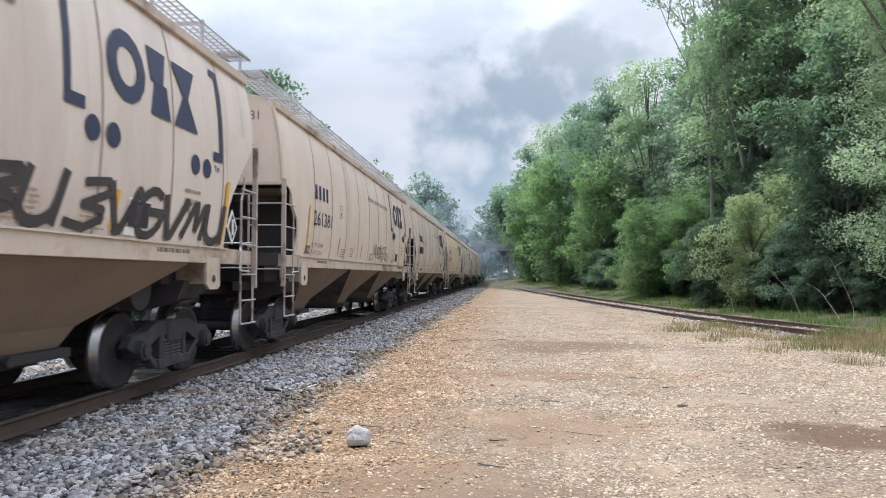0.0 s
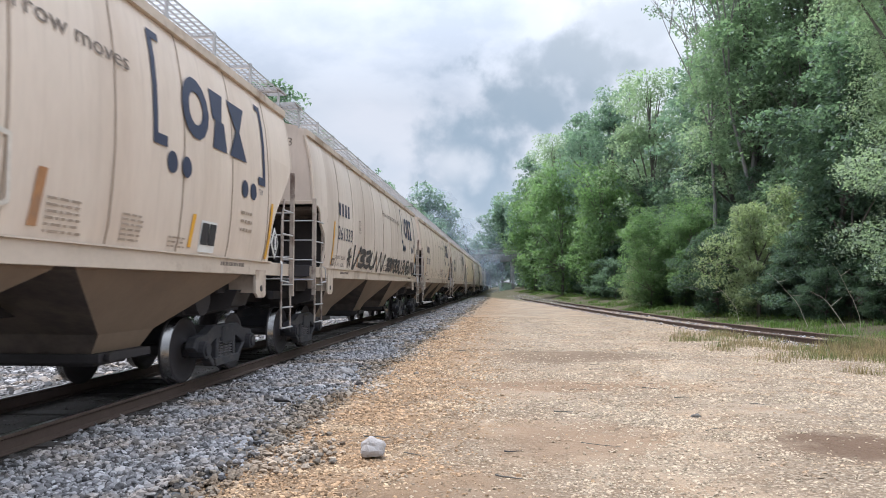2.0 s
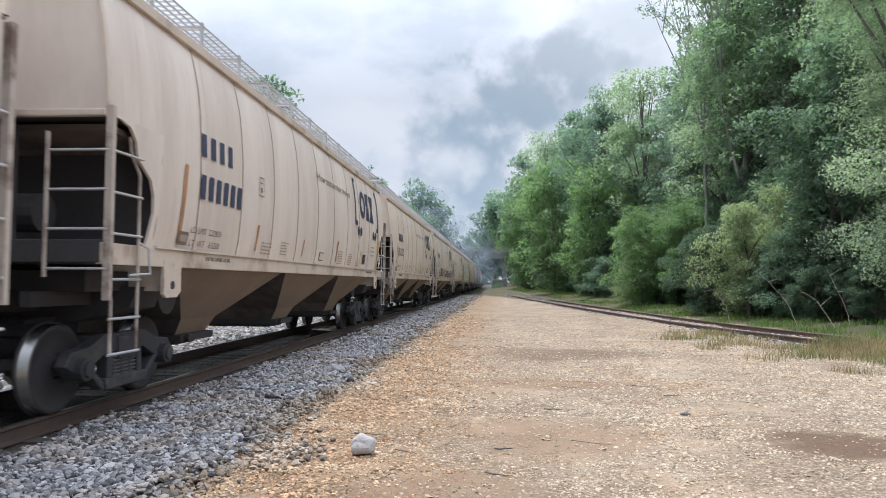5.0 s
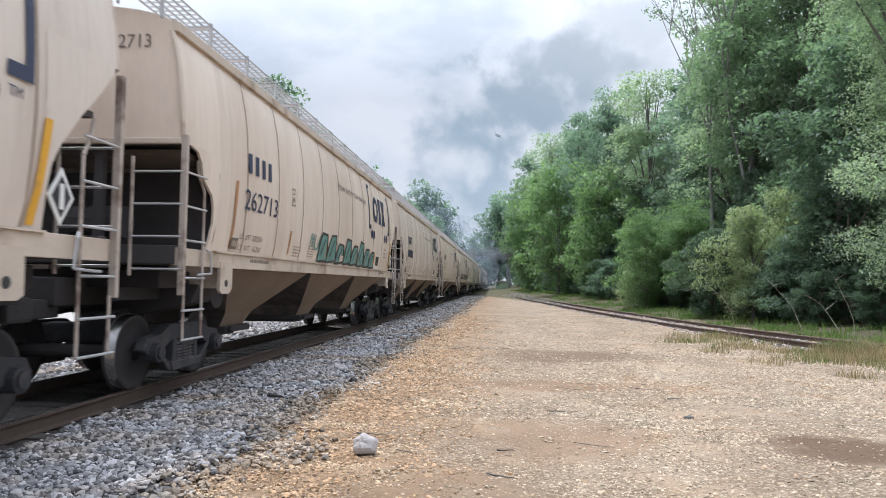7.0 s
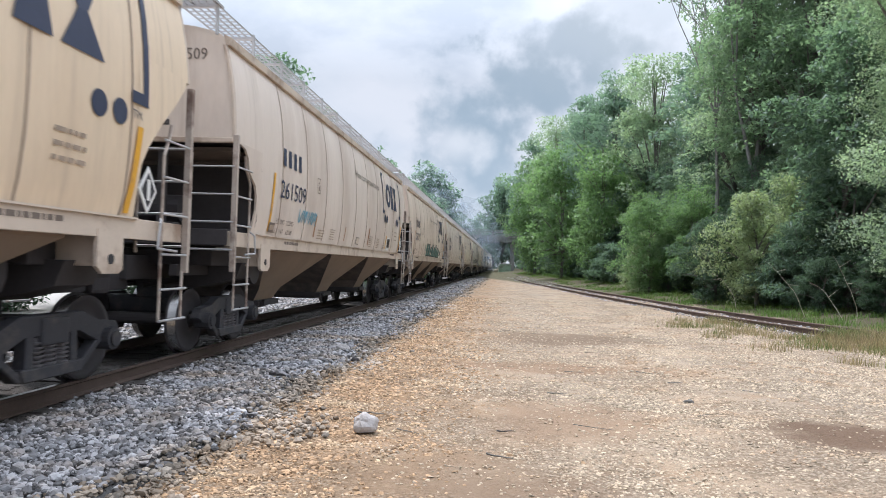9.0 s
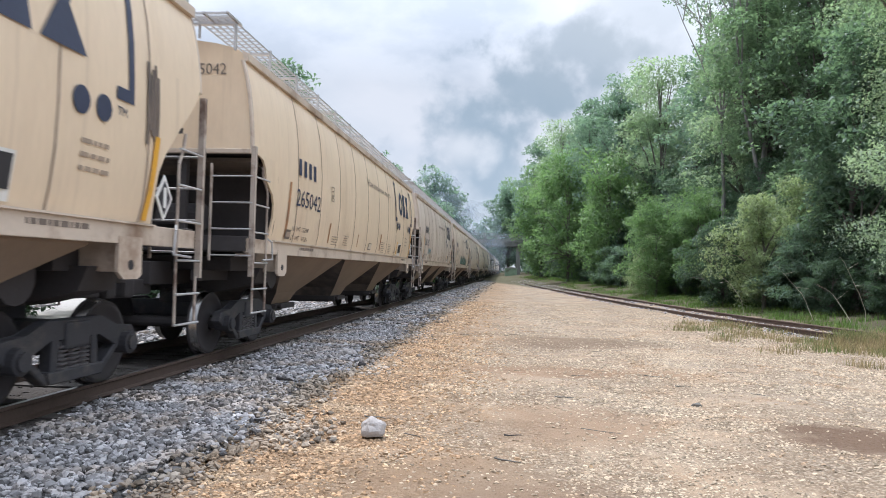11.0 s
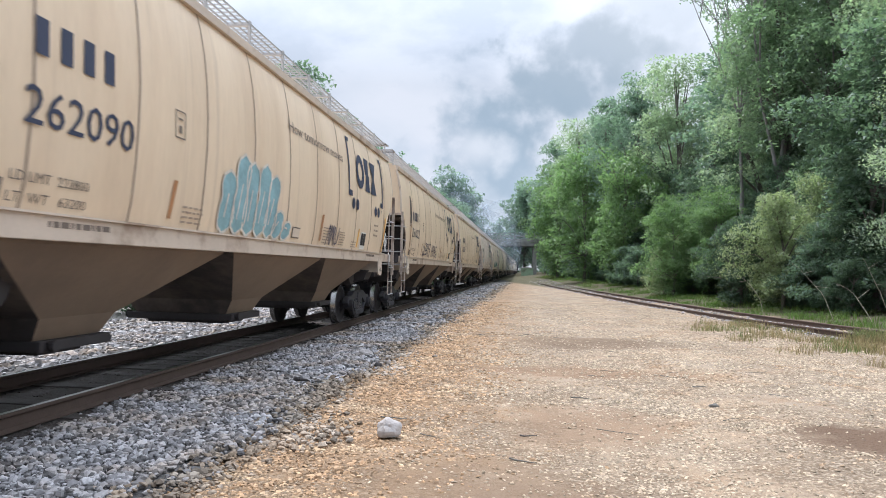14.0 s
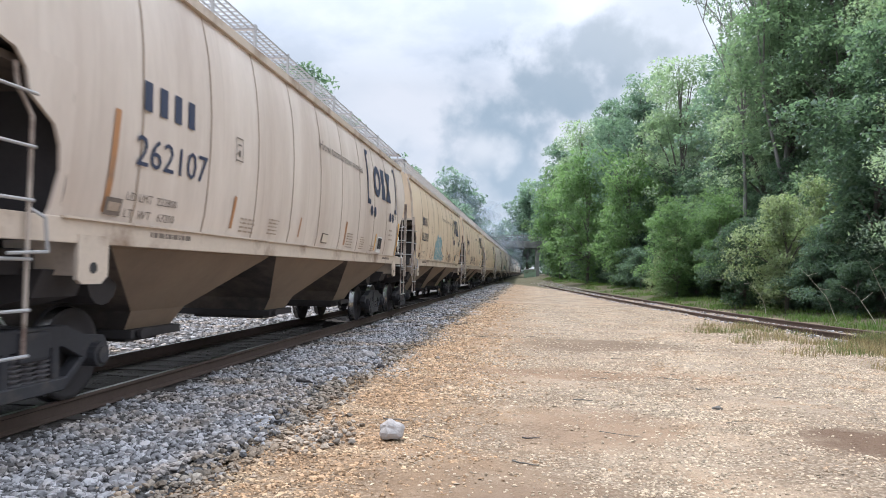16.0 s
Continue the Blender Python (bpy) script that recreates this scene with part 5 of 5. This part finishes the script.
def tree_meshes(seed, height, spread, base, clumps, per, leaf, material, lean=0.0, conic=0.0):
    """Tapered trunk with limbs to the clumps; crown of leaf clumps with gaps."""
    rs = np.random.RandomState(seed)
    h0 = height * base
    cs, rr = [], []
    while len(cs) < clumps:
        q = rs.uniform(-1, 1, 3)
        if np.linalg.norm(q) > 1 or np.linalg.norm(q) < 0.35:
            continue
        z = h0 + (q[2] + 1) / 2 * (height - h0)
        k = (z - h0) / (height - h0)
        wdt = spread * (1 - conic * k) * (0.68 + 0.85 * noise.noise((q[0] * 1.6 + seed, q[1] * 1.6, q[2] * 1.6)))
        cs.append((q[0] * wdt + lean * k, q[1] * wdt, z))
        rr.append(spread * rs.uniform(0.12, 0.34))
    cs, rr = np.array(cs), np.array(rr)
    v, f = leaf_cloud(rs, cs, rr, per, leaf)
    crown = mesh_of("crown", v, f, material)
    bm = B()
    tr = max(0.10, height * 0.013)
    pts = [Vector((0, 0, -0.6))]
    for k in range(1, 6):
        pts.append(Vector((lean * (k / 5) ** 2 * 0.8 + rs.uniform(-0.15, 0.15), rs.uniform(-0.15, 0.15), height * 0.86 * k / 5)))
    for k in range(5):
        rod(bm, pts[k], pts[k + 1], tr * (1 - k * 0.17), 8, tr * (1 - (k + 1) * 0.17), False)
    for k in range(0, clumps, max(1, clumps // 16)):
        t = Vector(cs[k])
        j = min(4, max(1, int(5 * (t.z * 0.72) / (height * 0.86))))
        a = pts[j]
        mid = (a + t) / 2 + Vector((0, 0, 0.12 * (t - a).length))
        rod(bm, a, mid, tr * 0.42, 5, tr * 0.28, False)
        rod(bm, mid, t, tr * 0.28, 5, tr * 0.08, False)
    trunk = bpy.data.meshes.new("trunk")
    bm.to_mesh(trunk)
    bm.free()
    trunk.materials.append(BARK)
    return trunk, crown


TREES = {}


def plant(kind, x, y, scale, turn, label, category="tree", name="tree", zs=1.0, group=""):
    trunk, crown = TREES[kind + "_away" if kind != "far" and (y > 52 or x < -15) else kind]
    e = empty(name, label, category, group)
    z = float(ground_height(x, y))
    e.matrix_basis = pose(x, y, z - 0.05, 0, 0, turn)
    for n, me in (("trunk", trunk), ("crown", crown)):
        o = new(n, me)
        o.parent = e
        o.scale = (scale, scale, scale * zs)
    return e


def woods():
    kinds = {"tall": (1, 20, 4.4, 0.26, 150, 190, 0.185, LEAF[0]), "tall2": (2, 20, 4.2, 0.28, 140, 170, 0.20, LEAF[0], 1.2), "tall3": (12, 21, 4.6, 0.06, 170, 210, 0.175, LEAF[5]),
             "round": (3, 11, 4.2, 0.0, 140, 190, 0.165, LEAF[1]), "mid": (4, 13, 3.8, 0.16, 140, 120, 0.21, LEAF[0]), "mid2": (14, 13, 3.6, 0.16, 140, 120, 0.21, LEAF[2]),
             # bush2 and bush3 wear darker leaf colours in place of shade from the crowns.
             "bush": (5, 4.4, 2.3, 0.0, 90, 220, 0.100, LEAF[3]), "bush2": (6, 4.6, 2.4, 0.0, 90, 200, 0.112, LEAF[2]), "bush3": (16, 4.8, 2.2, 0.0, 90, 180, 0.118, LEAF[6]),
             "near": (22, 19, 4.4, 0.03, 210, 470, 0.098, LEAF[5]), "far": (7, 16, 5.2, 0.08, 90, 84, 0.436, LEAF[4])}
    for k, (seed, h, spread, base, clumps, per, leaf, material, *lean) in kinds.items():
        TREES[k] = tree_meshes(seed, h, spread, base, clumps, per, leaf, material, *lean)
        # Away copies of tall, tall2 and mid get distance haze through leaf colour.
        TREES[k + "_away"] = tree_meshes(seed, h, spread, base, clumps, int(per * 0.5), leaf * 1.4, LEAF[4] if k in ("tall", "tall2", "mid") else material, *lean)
    rs = random.Random(9)

    def edge(y):
        return float(np.interp(y, [14, 20, 26, 34, 45, 60, 80, 110, 130], [18.0, 15.0, 12.9, 11.6, 10.6, 9.4, 7.6, 5.0, 4.2]))

    words = {"bush": "pale green leafy bush at the wood's edge", "bush2": "mid-green leafy bush beside the siding", "bush3": "dark green dense bush at the wood's edge", "round": "bright green spreading broadleaf tree",
             "mid": "green broadleaf tree at the wood's edge", "mid2": "dark green broadleaf tree at the wood's edge", "tall": "tall broadleaf tree with high crown and grey trunk", "tall2": "tall dark leaning broadleaf tree", "tall3": "tall dense tree leafy down to the ground", "near": "tall pale green tree leafy down to the ground"}
    # low growth along the siding
    y = 19.0
    while y < 126:
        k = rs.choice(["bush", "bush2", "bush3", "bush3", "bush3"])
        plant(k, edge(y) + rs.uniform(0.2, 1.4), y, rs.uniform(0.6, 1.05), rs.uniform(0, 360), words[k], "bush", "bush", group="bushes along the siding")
        y += rs.uniform(1.9, 3.0) * (1 if y < 60 else 1.6)
    # brush at the very edge
    y = 25.0
    while y < 124:
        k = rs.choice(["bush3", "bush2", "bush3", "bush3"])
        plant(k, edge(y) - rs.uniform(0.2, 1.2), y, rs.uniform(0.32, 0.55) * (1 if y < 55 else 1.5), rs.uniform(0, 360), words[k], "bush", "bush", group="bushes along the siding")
        y += rs.uniform(1.3, 2.4) * (1 if y < 50 else 1.7)
    # second row closes the wood behind them
    y = 20.0
    while y < 126:
        k = rs.choice(["mid", "mid2", "mid2"])
        plant(k, edge(y) + rs.uniform(2.6, 4.2), y, rs.uniform(0.55, 0.8), rs.uniform(0, 360), words[k], group="trees of the woods")
        y += rs.uniform(3.0, 4.4) * (1 if y < 60 else 1.8)
    # the ones that stand out
    for x, y, k, s, zs in ((10.6, 31.5, "bush", 0.95, 1.15), (12.6, 33, "bush", 1.0, 1.25), (9.8, 34.5, "bush3", 0.9, 1.0), (11.6, 29.5, "bush2", 0.75, 1.0), (8.4, 46, "bush", 0.62, 1.1), (8.6, 44, "round", 0.62, 0.95), (10.6, 42, "round", 0.6, 1.0), (5.8, 76, "round", 1.25, 1.1), (4.0, 98, "round", 1.3, 1.15), (8.4, 64, "round", 1.0, 1.15),
                           (13.8, 24.5, "near", 0.92, 1.0), (16.8, 22, "near", 0.88, 1.0), (12.9, 28.5, "mid2", 0.85, 1.0)):
        plant(k, x, y, s, rs.uniform(0, 360), words[k], "bush" if k == "bush" else "tree", "bush" if k == "bush" else "tree", zs, "bushes along the siding" if k == "bush" else "trees of the woods")
    for x, y, k, s in ((16.4, 31, "tall", 1.0), (20.0, 28, "tall2", 1.05), (18.6, 36, "tall3", 1.05), (15.4, 38, "tall", 1.08), (14.6, 43, "tall2", 1.08), (15.4, 48, "tall3", 1.08),
                       (18.5, 45, "tall3", 1.1), (23, 38, "tall", 1.1), (15.0, 54, "tall2", 1.0), (17.5, 55, "tall", 1.05), (12.4, 62, "tall3", 0.95), (16.0, 66, "tall2", 1.08), (10.4, 72, "tall", 1.04), (13.5, 78, "tall3", 1.1),
                       (8.8, 86, "tall2", 1.08), (11.5, 92, "tall", 1.15), (6.8, 100, "tall3", 1.08), (9.8, 108, "tall", 1.2), (5.2, 116, "tall2", 1.12), (8.0, 122, "tall3", 1.2), (25, 31, "tall2", 1.1), (23, 52, "tall3", 1.05), (20, 62, "tall", 1.05)):
        plant(k, x, y, s, rs.uniform(0, 360), words[k], group="trees of the woods")
    # hedge across the main track
    for k in range(17):
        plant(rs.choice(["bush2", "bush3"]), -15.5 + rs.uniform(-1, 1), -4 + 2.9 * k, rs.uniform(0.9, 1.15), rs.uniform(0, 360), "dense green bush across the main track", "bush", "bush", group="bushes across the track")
    # beyond the overpass
    for x, y, s in ((-0.6, 150, 1.25), (3.5, 146, 1.3), (8, 150, 1.25), (-0.5, 172, 1.3), (-13.0, 152, 1.2), (-16.8, 150, 1.5), (-22, 150, 1.3), (-27, 145, 1.2), (-34, 150, 1.2), (-42, 150, 1.2), (14, 150, 1.1), (22, 150, 1.1),
                    (-5, 240, 1.1), (-10, 245, 1.2), (2, 235, 1.2), (7, 240, 1.2), (13, 236, 1.2), (19, 240, 1.2), (-16, 240, 1.2), (-23, 242, 1.2)):
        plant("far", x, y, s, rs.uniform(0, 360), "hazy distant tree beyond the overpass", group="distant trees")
    # across the main track
    for x, y, s in ((-14.8, 43.5, 1.16), (-17.8, 60, 1.2), (-18.6, 80, 1.28), (-17.9, 93, 1.35), (-15.5, 104, 1.15), (-14, 118, 1.2), (-22, 70, 1.1), (-17.5, 128, 1.3)):
        plant(rs.choice(["mid", "mid2"]), x, y, s, rs.uniform(0, 360), "green broadleaf tree across the main track", group="trees across the track")


woods()


def bare_tree(x, y, height, lean, seed, label):
    """Half-bare grey tree: forked trunk and thin twigs, a few leaves."""
    rs = random.Random(seed)
    bm = B()
    tips = []

    def grow(a, d, ln, r, depth):
        b = a + d * ln
        rod(bm, a, b, r, 7 if r > 0.05 else 4, r * 0.72, False)
        if depth == 0:
            tips.append(b)
            return
        for k in range(2 if depth > 3 else 3):
            v = Vector((rs.uniform(-1, 1), rs.uniform(-1, 1), rs.uniform(-0.2, 0.7)))
            grow(b, (d + v * (0.42 if depth > 3 else 0.7)).normalized(), ln * rs.uniform(0.62, 0.85), r * 0.62, depth - 1)

    grow(Vector((0, 0, -0.3)), Vector((lean, 0, 1)).normalized(), height * 0.36, height * 0.0095, 5)
    e = empty("bare_tree", label, "tree", "trees of the woods")
    e.matrix_basis = pose(x, y, float(ground_height(x, y)), 0, 0, 0)
    part("trunk", bm, GREYBARK, e)
    rs2 = np.random.RandomState(seed)
    c = np.array([t[:] for t in tips if rs.random() < 0.45])
    v, f = leaf_cloud(rs2, c, np.full(len(c), 0.7), 22, 0.2)
    o = new("crown", mesh_of("crown", v, f, LEAF[2]))
    o.parent = e


GREYBARK = mat("grey_bark", (0.19, 0.185, 0.18), 0.9, 0, 0.2, 4, 30, 0.5, stretch=(1, 1, 0.25))
bare_tree(13.6, 41.0, 18, 0.0, 3, "grey forked tree trunk with sparse leaves")
bare_tree(12.8, 45.0, 17.5, 0.0, 11, "half-dead grey tree with bare twigs")


def dead_stems():
    """Pale dry vines and stems that arch out of the undergrowth."""
    rs = random.Random(41)
    for x, y in ((10.9, 24.2), (11.2, 24.0), (10.3, 25.6), (9.4, 30.0)):
        bm = B()
        a, ln = rs.uniform(0, 6.28), rs.uniform(1.3, 2.6)
        p = Vector((0, 0, -0.1))
        d = Vector((0.3 * math.cos(a), 0.3 * math.sin(a), 1)).normalized()
        for k in range(9):
            q = p + d * ln / 8
            rod(bm, p, q, 0.012 * (1 - 0.09 * k), 5, 0.012 * (0.91 - 0.09 * k), False)
            if k in (4, 6):
                rod(bm, q, q + Vector((rs.uniform(-0.6, 0.6), rs.uniform(-0.6, 0.2), rs.uniform(-0.1, 0.4))), 0.006, 4, 0.003, False)
            p = q
            d = (d + Vector((0.05 * math.cos(a) + rs.uniform(-0.22, 0.22), 0.05 * math.sin(a) + rs.uniform(-0.22, 0.22), 0.02 - 0.02 * k))).normalized()
        e = empty("dead_stem", "pale dry arching stem at the wood's edge", "stem", "dead stems at the wood's edge")
        e.matrix_basis = pose(x, y, float(ground_height(x, y)))
        part("stem", bm, PALEBARK, e)


PALEBARK = mat("pale_dry_bark", (0.42, 0.38, 0.31), 0.85, 0, 0.2, 6, 40, 0.3)
dead_stems()


def far_woods():
    """Wooded skyline closing the view along the line."""
    rs = np.random.RandomState(77)
    n = 620
    x = rs.uniform(-90, 90, n)
    z = rs.uniform(0, 1, n) * (15 + 4 * np.sin(x * 0.07) + 3 * np.sin(x * 0.19))
    c = np.stack([x, 330 + rs.uniform(-8, 8, n), z], -1)
    v, f = leaf_cloud(rs, c, rs.uniform(3, 5.5, n), 60, 1.5)
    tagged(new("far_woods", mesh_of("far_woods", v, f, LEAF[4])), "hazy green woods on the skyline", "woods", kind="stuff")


far_woods()


def blades(name, label, spots, height, width, material, seed, category="grass"):
    """Grass: single bent blades as one mesh. spots: centres (n, 2)."""
    rs = np.random.RandomState(seed)
    n = len(spots)
    x, y = spots[:, 0], spots[:, 1]
    z = ground_height(x, y) - 0.01
    h = height * rs.uniform(0.4, 1.3, n)
    a = rs.uniform(0, 2 * np.pi, n)
    b = rs.uniform(0, 2 * np.pi, n)
    ln = h * rs.uniform(0.1, 0.7, n)
    w = width * rs.uniform(0.6, 1.3, n)
    p = np.stack([x, y, z], -1)
    side = np.stack([np.cos(a) * w, np.sin(a) * w, np.zeros(n)], -1)
    mid = p + np.stack([np.cos(b) * ln * 0.3, np.sin(b) * ln * 0.3, h * 0.6], -1)
    tip = p + np.stack([np.cos(b) * ln, np.sin(b) * ln, h], -1)
    v = np.stack([p - side, p + side, mid + side * 0.7, mid - side * 0.7, tip], 1)
    k = np.arange(n) * 5
    f = np.stack([np.stack([k, k + 1, k + 2], -1), np.stack([k, k + 2, k + 3], -1), np.stack([k + 3, k + 2, k + 4], -1)], 1).reshape(-1, 3)
    tagged(new(name, mesh_of(name, v.reshape(-1, 3), f, material)), label, category, kind="stuff")


def tufts(rs, centres, per, spread):
    c = np.repeat(np.array(centres, float), per, 0)
    return c + rs.normal(0, 1, c.shape) * spread


def grass():
    rs = np.random.RandomState(31)
    # dry and green tufts in front of the siding
    y = rs.uniform(13.0, 22.5, 55)
    lo = np.interp(y, [13, 15, 18, 22.5], [5.2, 4.4, 4.2, 4.8])
    hi = np.interp(y, [13, 16, 19, 22.5], [10.5, 9.0, 7.8, 6.6])
    x = lo + (hi - lo) * rs.uniform(0, 1, 55) ** 0.7
    blades("dry_grass", "thin dry and green grass tufts on the gravel", tufts(rs, np.stack([x, y], -1), 110, 0.20), 0.18, 0.006, DRYGRASS, 1)
    y = 18.8 - np.abs(rs.normal(0, 2.2, 60))
    x = rs.uniform(7.8, 12.5, 60)
    blades("tall_dry_grass", "taller straw-coloured grass by the end of the siding", tufts(rs, np.stack([x, y], -1), 150, 0.24), 0.30, 0.006, DRYGRASS, 2)
    # green verge beyond the siding
    y = 15 + 95 * rs.uniform(0, 1, 300) ** 2.3
    x = np.array([siding_x(v) for v in y]) + 1.5 + rs.uniform(0, 1, 300) ** 0.8 * np.interp(y, [15, 24, 30, 60, 110], [6.0, 4.8, 3.4, 3.4, 3.0])
    blades("verge_grass", "green grass and weeds between siding and woods", tufts(rs, np.stack([x, y], -1), 90, 0.26), 0.22, 0.009, GRASSM, 3)


grass()


# ==== small things on the ground ====
def lump(name, x, y, z, sx, sy, sz, material, label, category, seed, turn=0.0, sub=3):
    bm = B()
    bmesh.ops.create_icosphere(bm, subdivisions=sub, radius=1)
    for v in bm.verts:
        k = 1 + 0.28 * noise.noise(v.co * 1.3 + Vector((seed, 0, 0))) + 0.10 * noise.noise(v.co * 4 + Vector((seed, 3, 0)))
        v.co = Vector((v.co.x * sx * k, v.co.y * sy * k, max(v.co.z, -0.55) * sz * k))
    ob = part(name, bm, material)
    ob.matrix_basis = pose(x, y, z, 0, 0, turn)
    return tagged(ob, label, category)


def stick(x, y, turn, length, r, material, label, seed, name="twig"):
    rs = random.Random(seed)
    bm = B()
    pts = [Vector((-length / 2 + length * k / 4, rs.uniform(-0.1, 0.1) * length * 0.5, r + rs.uniform(0, 0.01))) for k in range(5)]
    for k in range(4):
        rod(bm, pts[k], pts[k + 1], r * (1 - 0.15 * k), 6, r * (0.85 - 0.15 * k))
    ob = part(name, bm, material)
    ob.matrix_basis = pose(x, y, float(ground_height(x, y)), 0, 0, turn)
    return tagged(ob, label, "twig")


def litter():
    lump("rock", -1.30, 6.33, 0.055, 0.112, 0.10, 0.10, ROCK, "pale rounded fist-sized rock lying on the gravel", "rock", 1.0)
    lump("stone", -2.85, 12.1, 0.02, 0.13, 0.10, 0.07, ROCK, "flat grey stone lying on the ballast", "stone", 5.0)
    lump("clod", 2.04, 8.40, 0.018, 0.062, 0.035, 0.03, BARK, "small dark clod on the gravel", "clod", 7.0, 20)
    lump("clod", -2.3, 10.6, 0.04, 0.06, 0.05, 0.04, DARKWOOD, "small dark clod beside the ballast", "clod", 9.0, 20)
    stick(-2.96, 9.0, -35, 0.30, 0.028, DARKWOOD, "short dark piece of wood on the ballast", 4, "wood_scrap").location.z = 0.0
    stick(-0.05, 6.60, 10, 0.16, 0.008, DARKWOOD, "thin brown twig on packed earth", 6)
    rs = random.Random(8)
    for k in range(26):
        x, y = rs.uniform(-1.5, 4.5), rs.uniform(5.5, 17)
        stick(x, y, rs.uniform(-40, 40), rs.uniform(0.12, 0.4), rs.uniform(0.004, 0.009), BARK, "thin brown twig lying on the gravel", 20 + k)


litter()


def shelter():
    """Trackside equipment shelter by the overpass."""
    e = empty("equipment_shelter", "small pale green metal trackside equipment shelter", "shelter")
    e.location = (-0.1, 126, 0)
    bm = B()
    box(bm, (0, 0, 1.0), (2.1, 1.6, 2.0), 0.03)
    part("body", bm, PALEGREEN, e)
    bm = B()
    prism(bm, [(-1.2, 2.0), (1.2, 2.0), (1.2, 2.06), (0, 2.22), (-1.2, 2.06)], "y", -0.95, 0.95)
    part("roof", bm, GALV, e)
    bm = B()
    box(bm, (0.3, -0.82, 0.95), (0.8, 0.04, 1.7), 0.01)
    part("door", bm, PALEGREEN, e)


PALEGREEN = mat("pale_green_metal", (0.30, 0.42, 0.30), 0.6, 0, 0.12, 1.5, 15, 0.05, tint=(0.18, 0.2, 0.14), tint_scale=1.2)
shelter()


def insect():
    e = empty("flying_insect", "small dark winged insect in flight", "insect")
    bm = B()
    bmesh.ops.create_icosphere(bm, subdivisions=2, radius=1)
    bmesh.ops.scale(bm, vec=(0.011, 0.005, 0.005), verts=bm.verts)
    part("body", bm, BLACKP, e)
    for q in (-1, 1):
        bm = B()
        prism(bm, [(-0.008, 0.002 * q), (0.008, 0.002 * q), (0.010, 0.018 * q), (-0.004, 0.022 * q), (-0.012, 0.012 * q)], "z", 0.002, 0.003)
        part("wing", bm, DARKWOOD, e)
    return e


INSECT = insect()


def smoke():
    """Thin exhaust haze left hanging over the line: a few faint lumps."""
    m = bpy.data.materials.new("thin_exhaust_smoke")
    m.use_nodes = True
    b = m.node_tree.nodes["Principled BSDF"]
    b.inputs["Base Color"].default_value = (0.36, 0.43, 0.50, 1)
    b.inputs["Roughness"].default_value = 1.0
    b.inputs["Specular IOR Level"].default_value = 0.0
    b.inputs["Alpha"].default_value = 0.085
    made = []
    for k, (x, y, z, r) in enumerate(((-3.2, 116, 5.0, 3.4), (-6.5, 112, 7.0, 3.6), (-1.2, 122, 3.8, 3.0), (-9.5, 110, 9.5, 3.8), (-4.6, 124, 9.5, 3.6), (-12.5, 114, 13.5, 4.2), (-2.2, 112, 2.6, 2.4))):
        bm = B()
        bmesh.ops.create_icosphere(bm, subdivisions=4, radius=1)
        for v in bm.verts:
            q = 1 + 0.55 * noise.noise(v.co * 1.4 + Vector((k * 3.1, 0, 0))) + 0.22 * noise.noise(v.co * 3.5 + Vector((0, k, 0)))
            v.co = v.co * (r * q)
        ob = part("smoke_puff", bm, m, smooth=True)
        ob.visible_shadow = False
        tagged(ob, "thin bluish exhaust haze hanging over the track", "smoke", "exhaust smoke")
        ob.location = (x, y, z)
        made.append((ob, x, y, z))
    return made


SMOKE = smoke()


# ==== motion ====
def motions():
    ts = [a for a, _ in TRAVEL]
    for i, c in CARS.items():
        walk(c, [(t, pose(TX, car_place(i) + train_at(t), CARZ)) for t in ts])
    # the wheelsets roll without slipping
    steps = [k / 15 for k in range(241)]
    for c in CARS.values():
        for tr in c.children:
            if tr.name.startswith("truck"):
                for w in tr.children:
                    if w.name.startswith("wheelset"):
                        y = w.location.y
                        walk(w, [(t, pose(0, y, 0.457, -math.degrees(train_at(t) / 0.457))) for t in steps])
    for k, (o, x, y, z) in enumerate(SMOKE):
        walk(o, [(t, pose(x - 0.10 * t, y + 0.9 * t, z + 0.12 * t, 0, 0, 2.0 * t)) for t in (0, 4, 8, 12, 16)])
    # it rests beside the yard, crosses over the track and flies off
    fly = [(0, 14.0, 5.0, 0.3), (5.8, 14.0, 5.0, 0.3), (6.4, 4.2, 5.0, 1.6), (6.8, 1.05, 5.0, 2.15), (6.9, 0.45, 5.0, 2.35), (7.0, -0.14, 5.0, 2.55), (7.1, -0.72, 5.0, 2.75), (7.2, -1.23, 5.0, 3.2), (7.3, -1.58, 5.0, 3.45), (7.8, -3.2, 4.6, 5.6), (9, -9, 3, 9), (16, -60, -20, 20)]
    walk(INSECT, [(t, pose(x, y, z, 25, -15, 150)) for t, x, y, z in fly])
    for c, y in LOCOS.items():
        walk(c, [(t, pose(TX, y + train_at(t), RZ)) for t in ts])


motions()
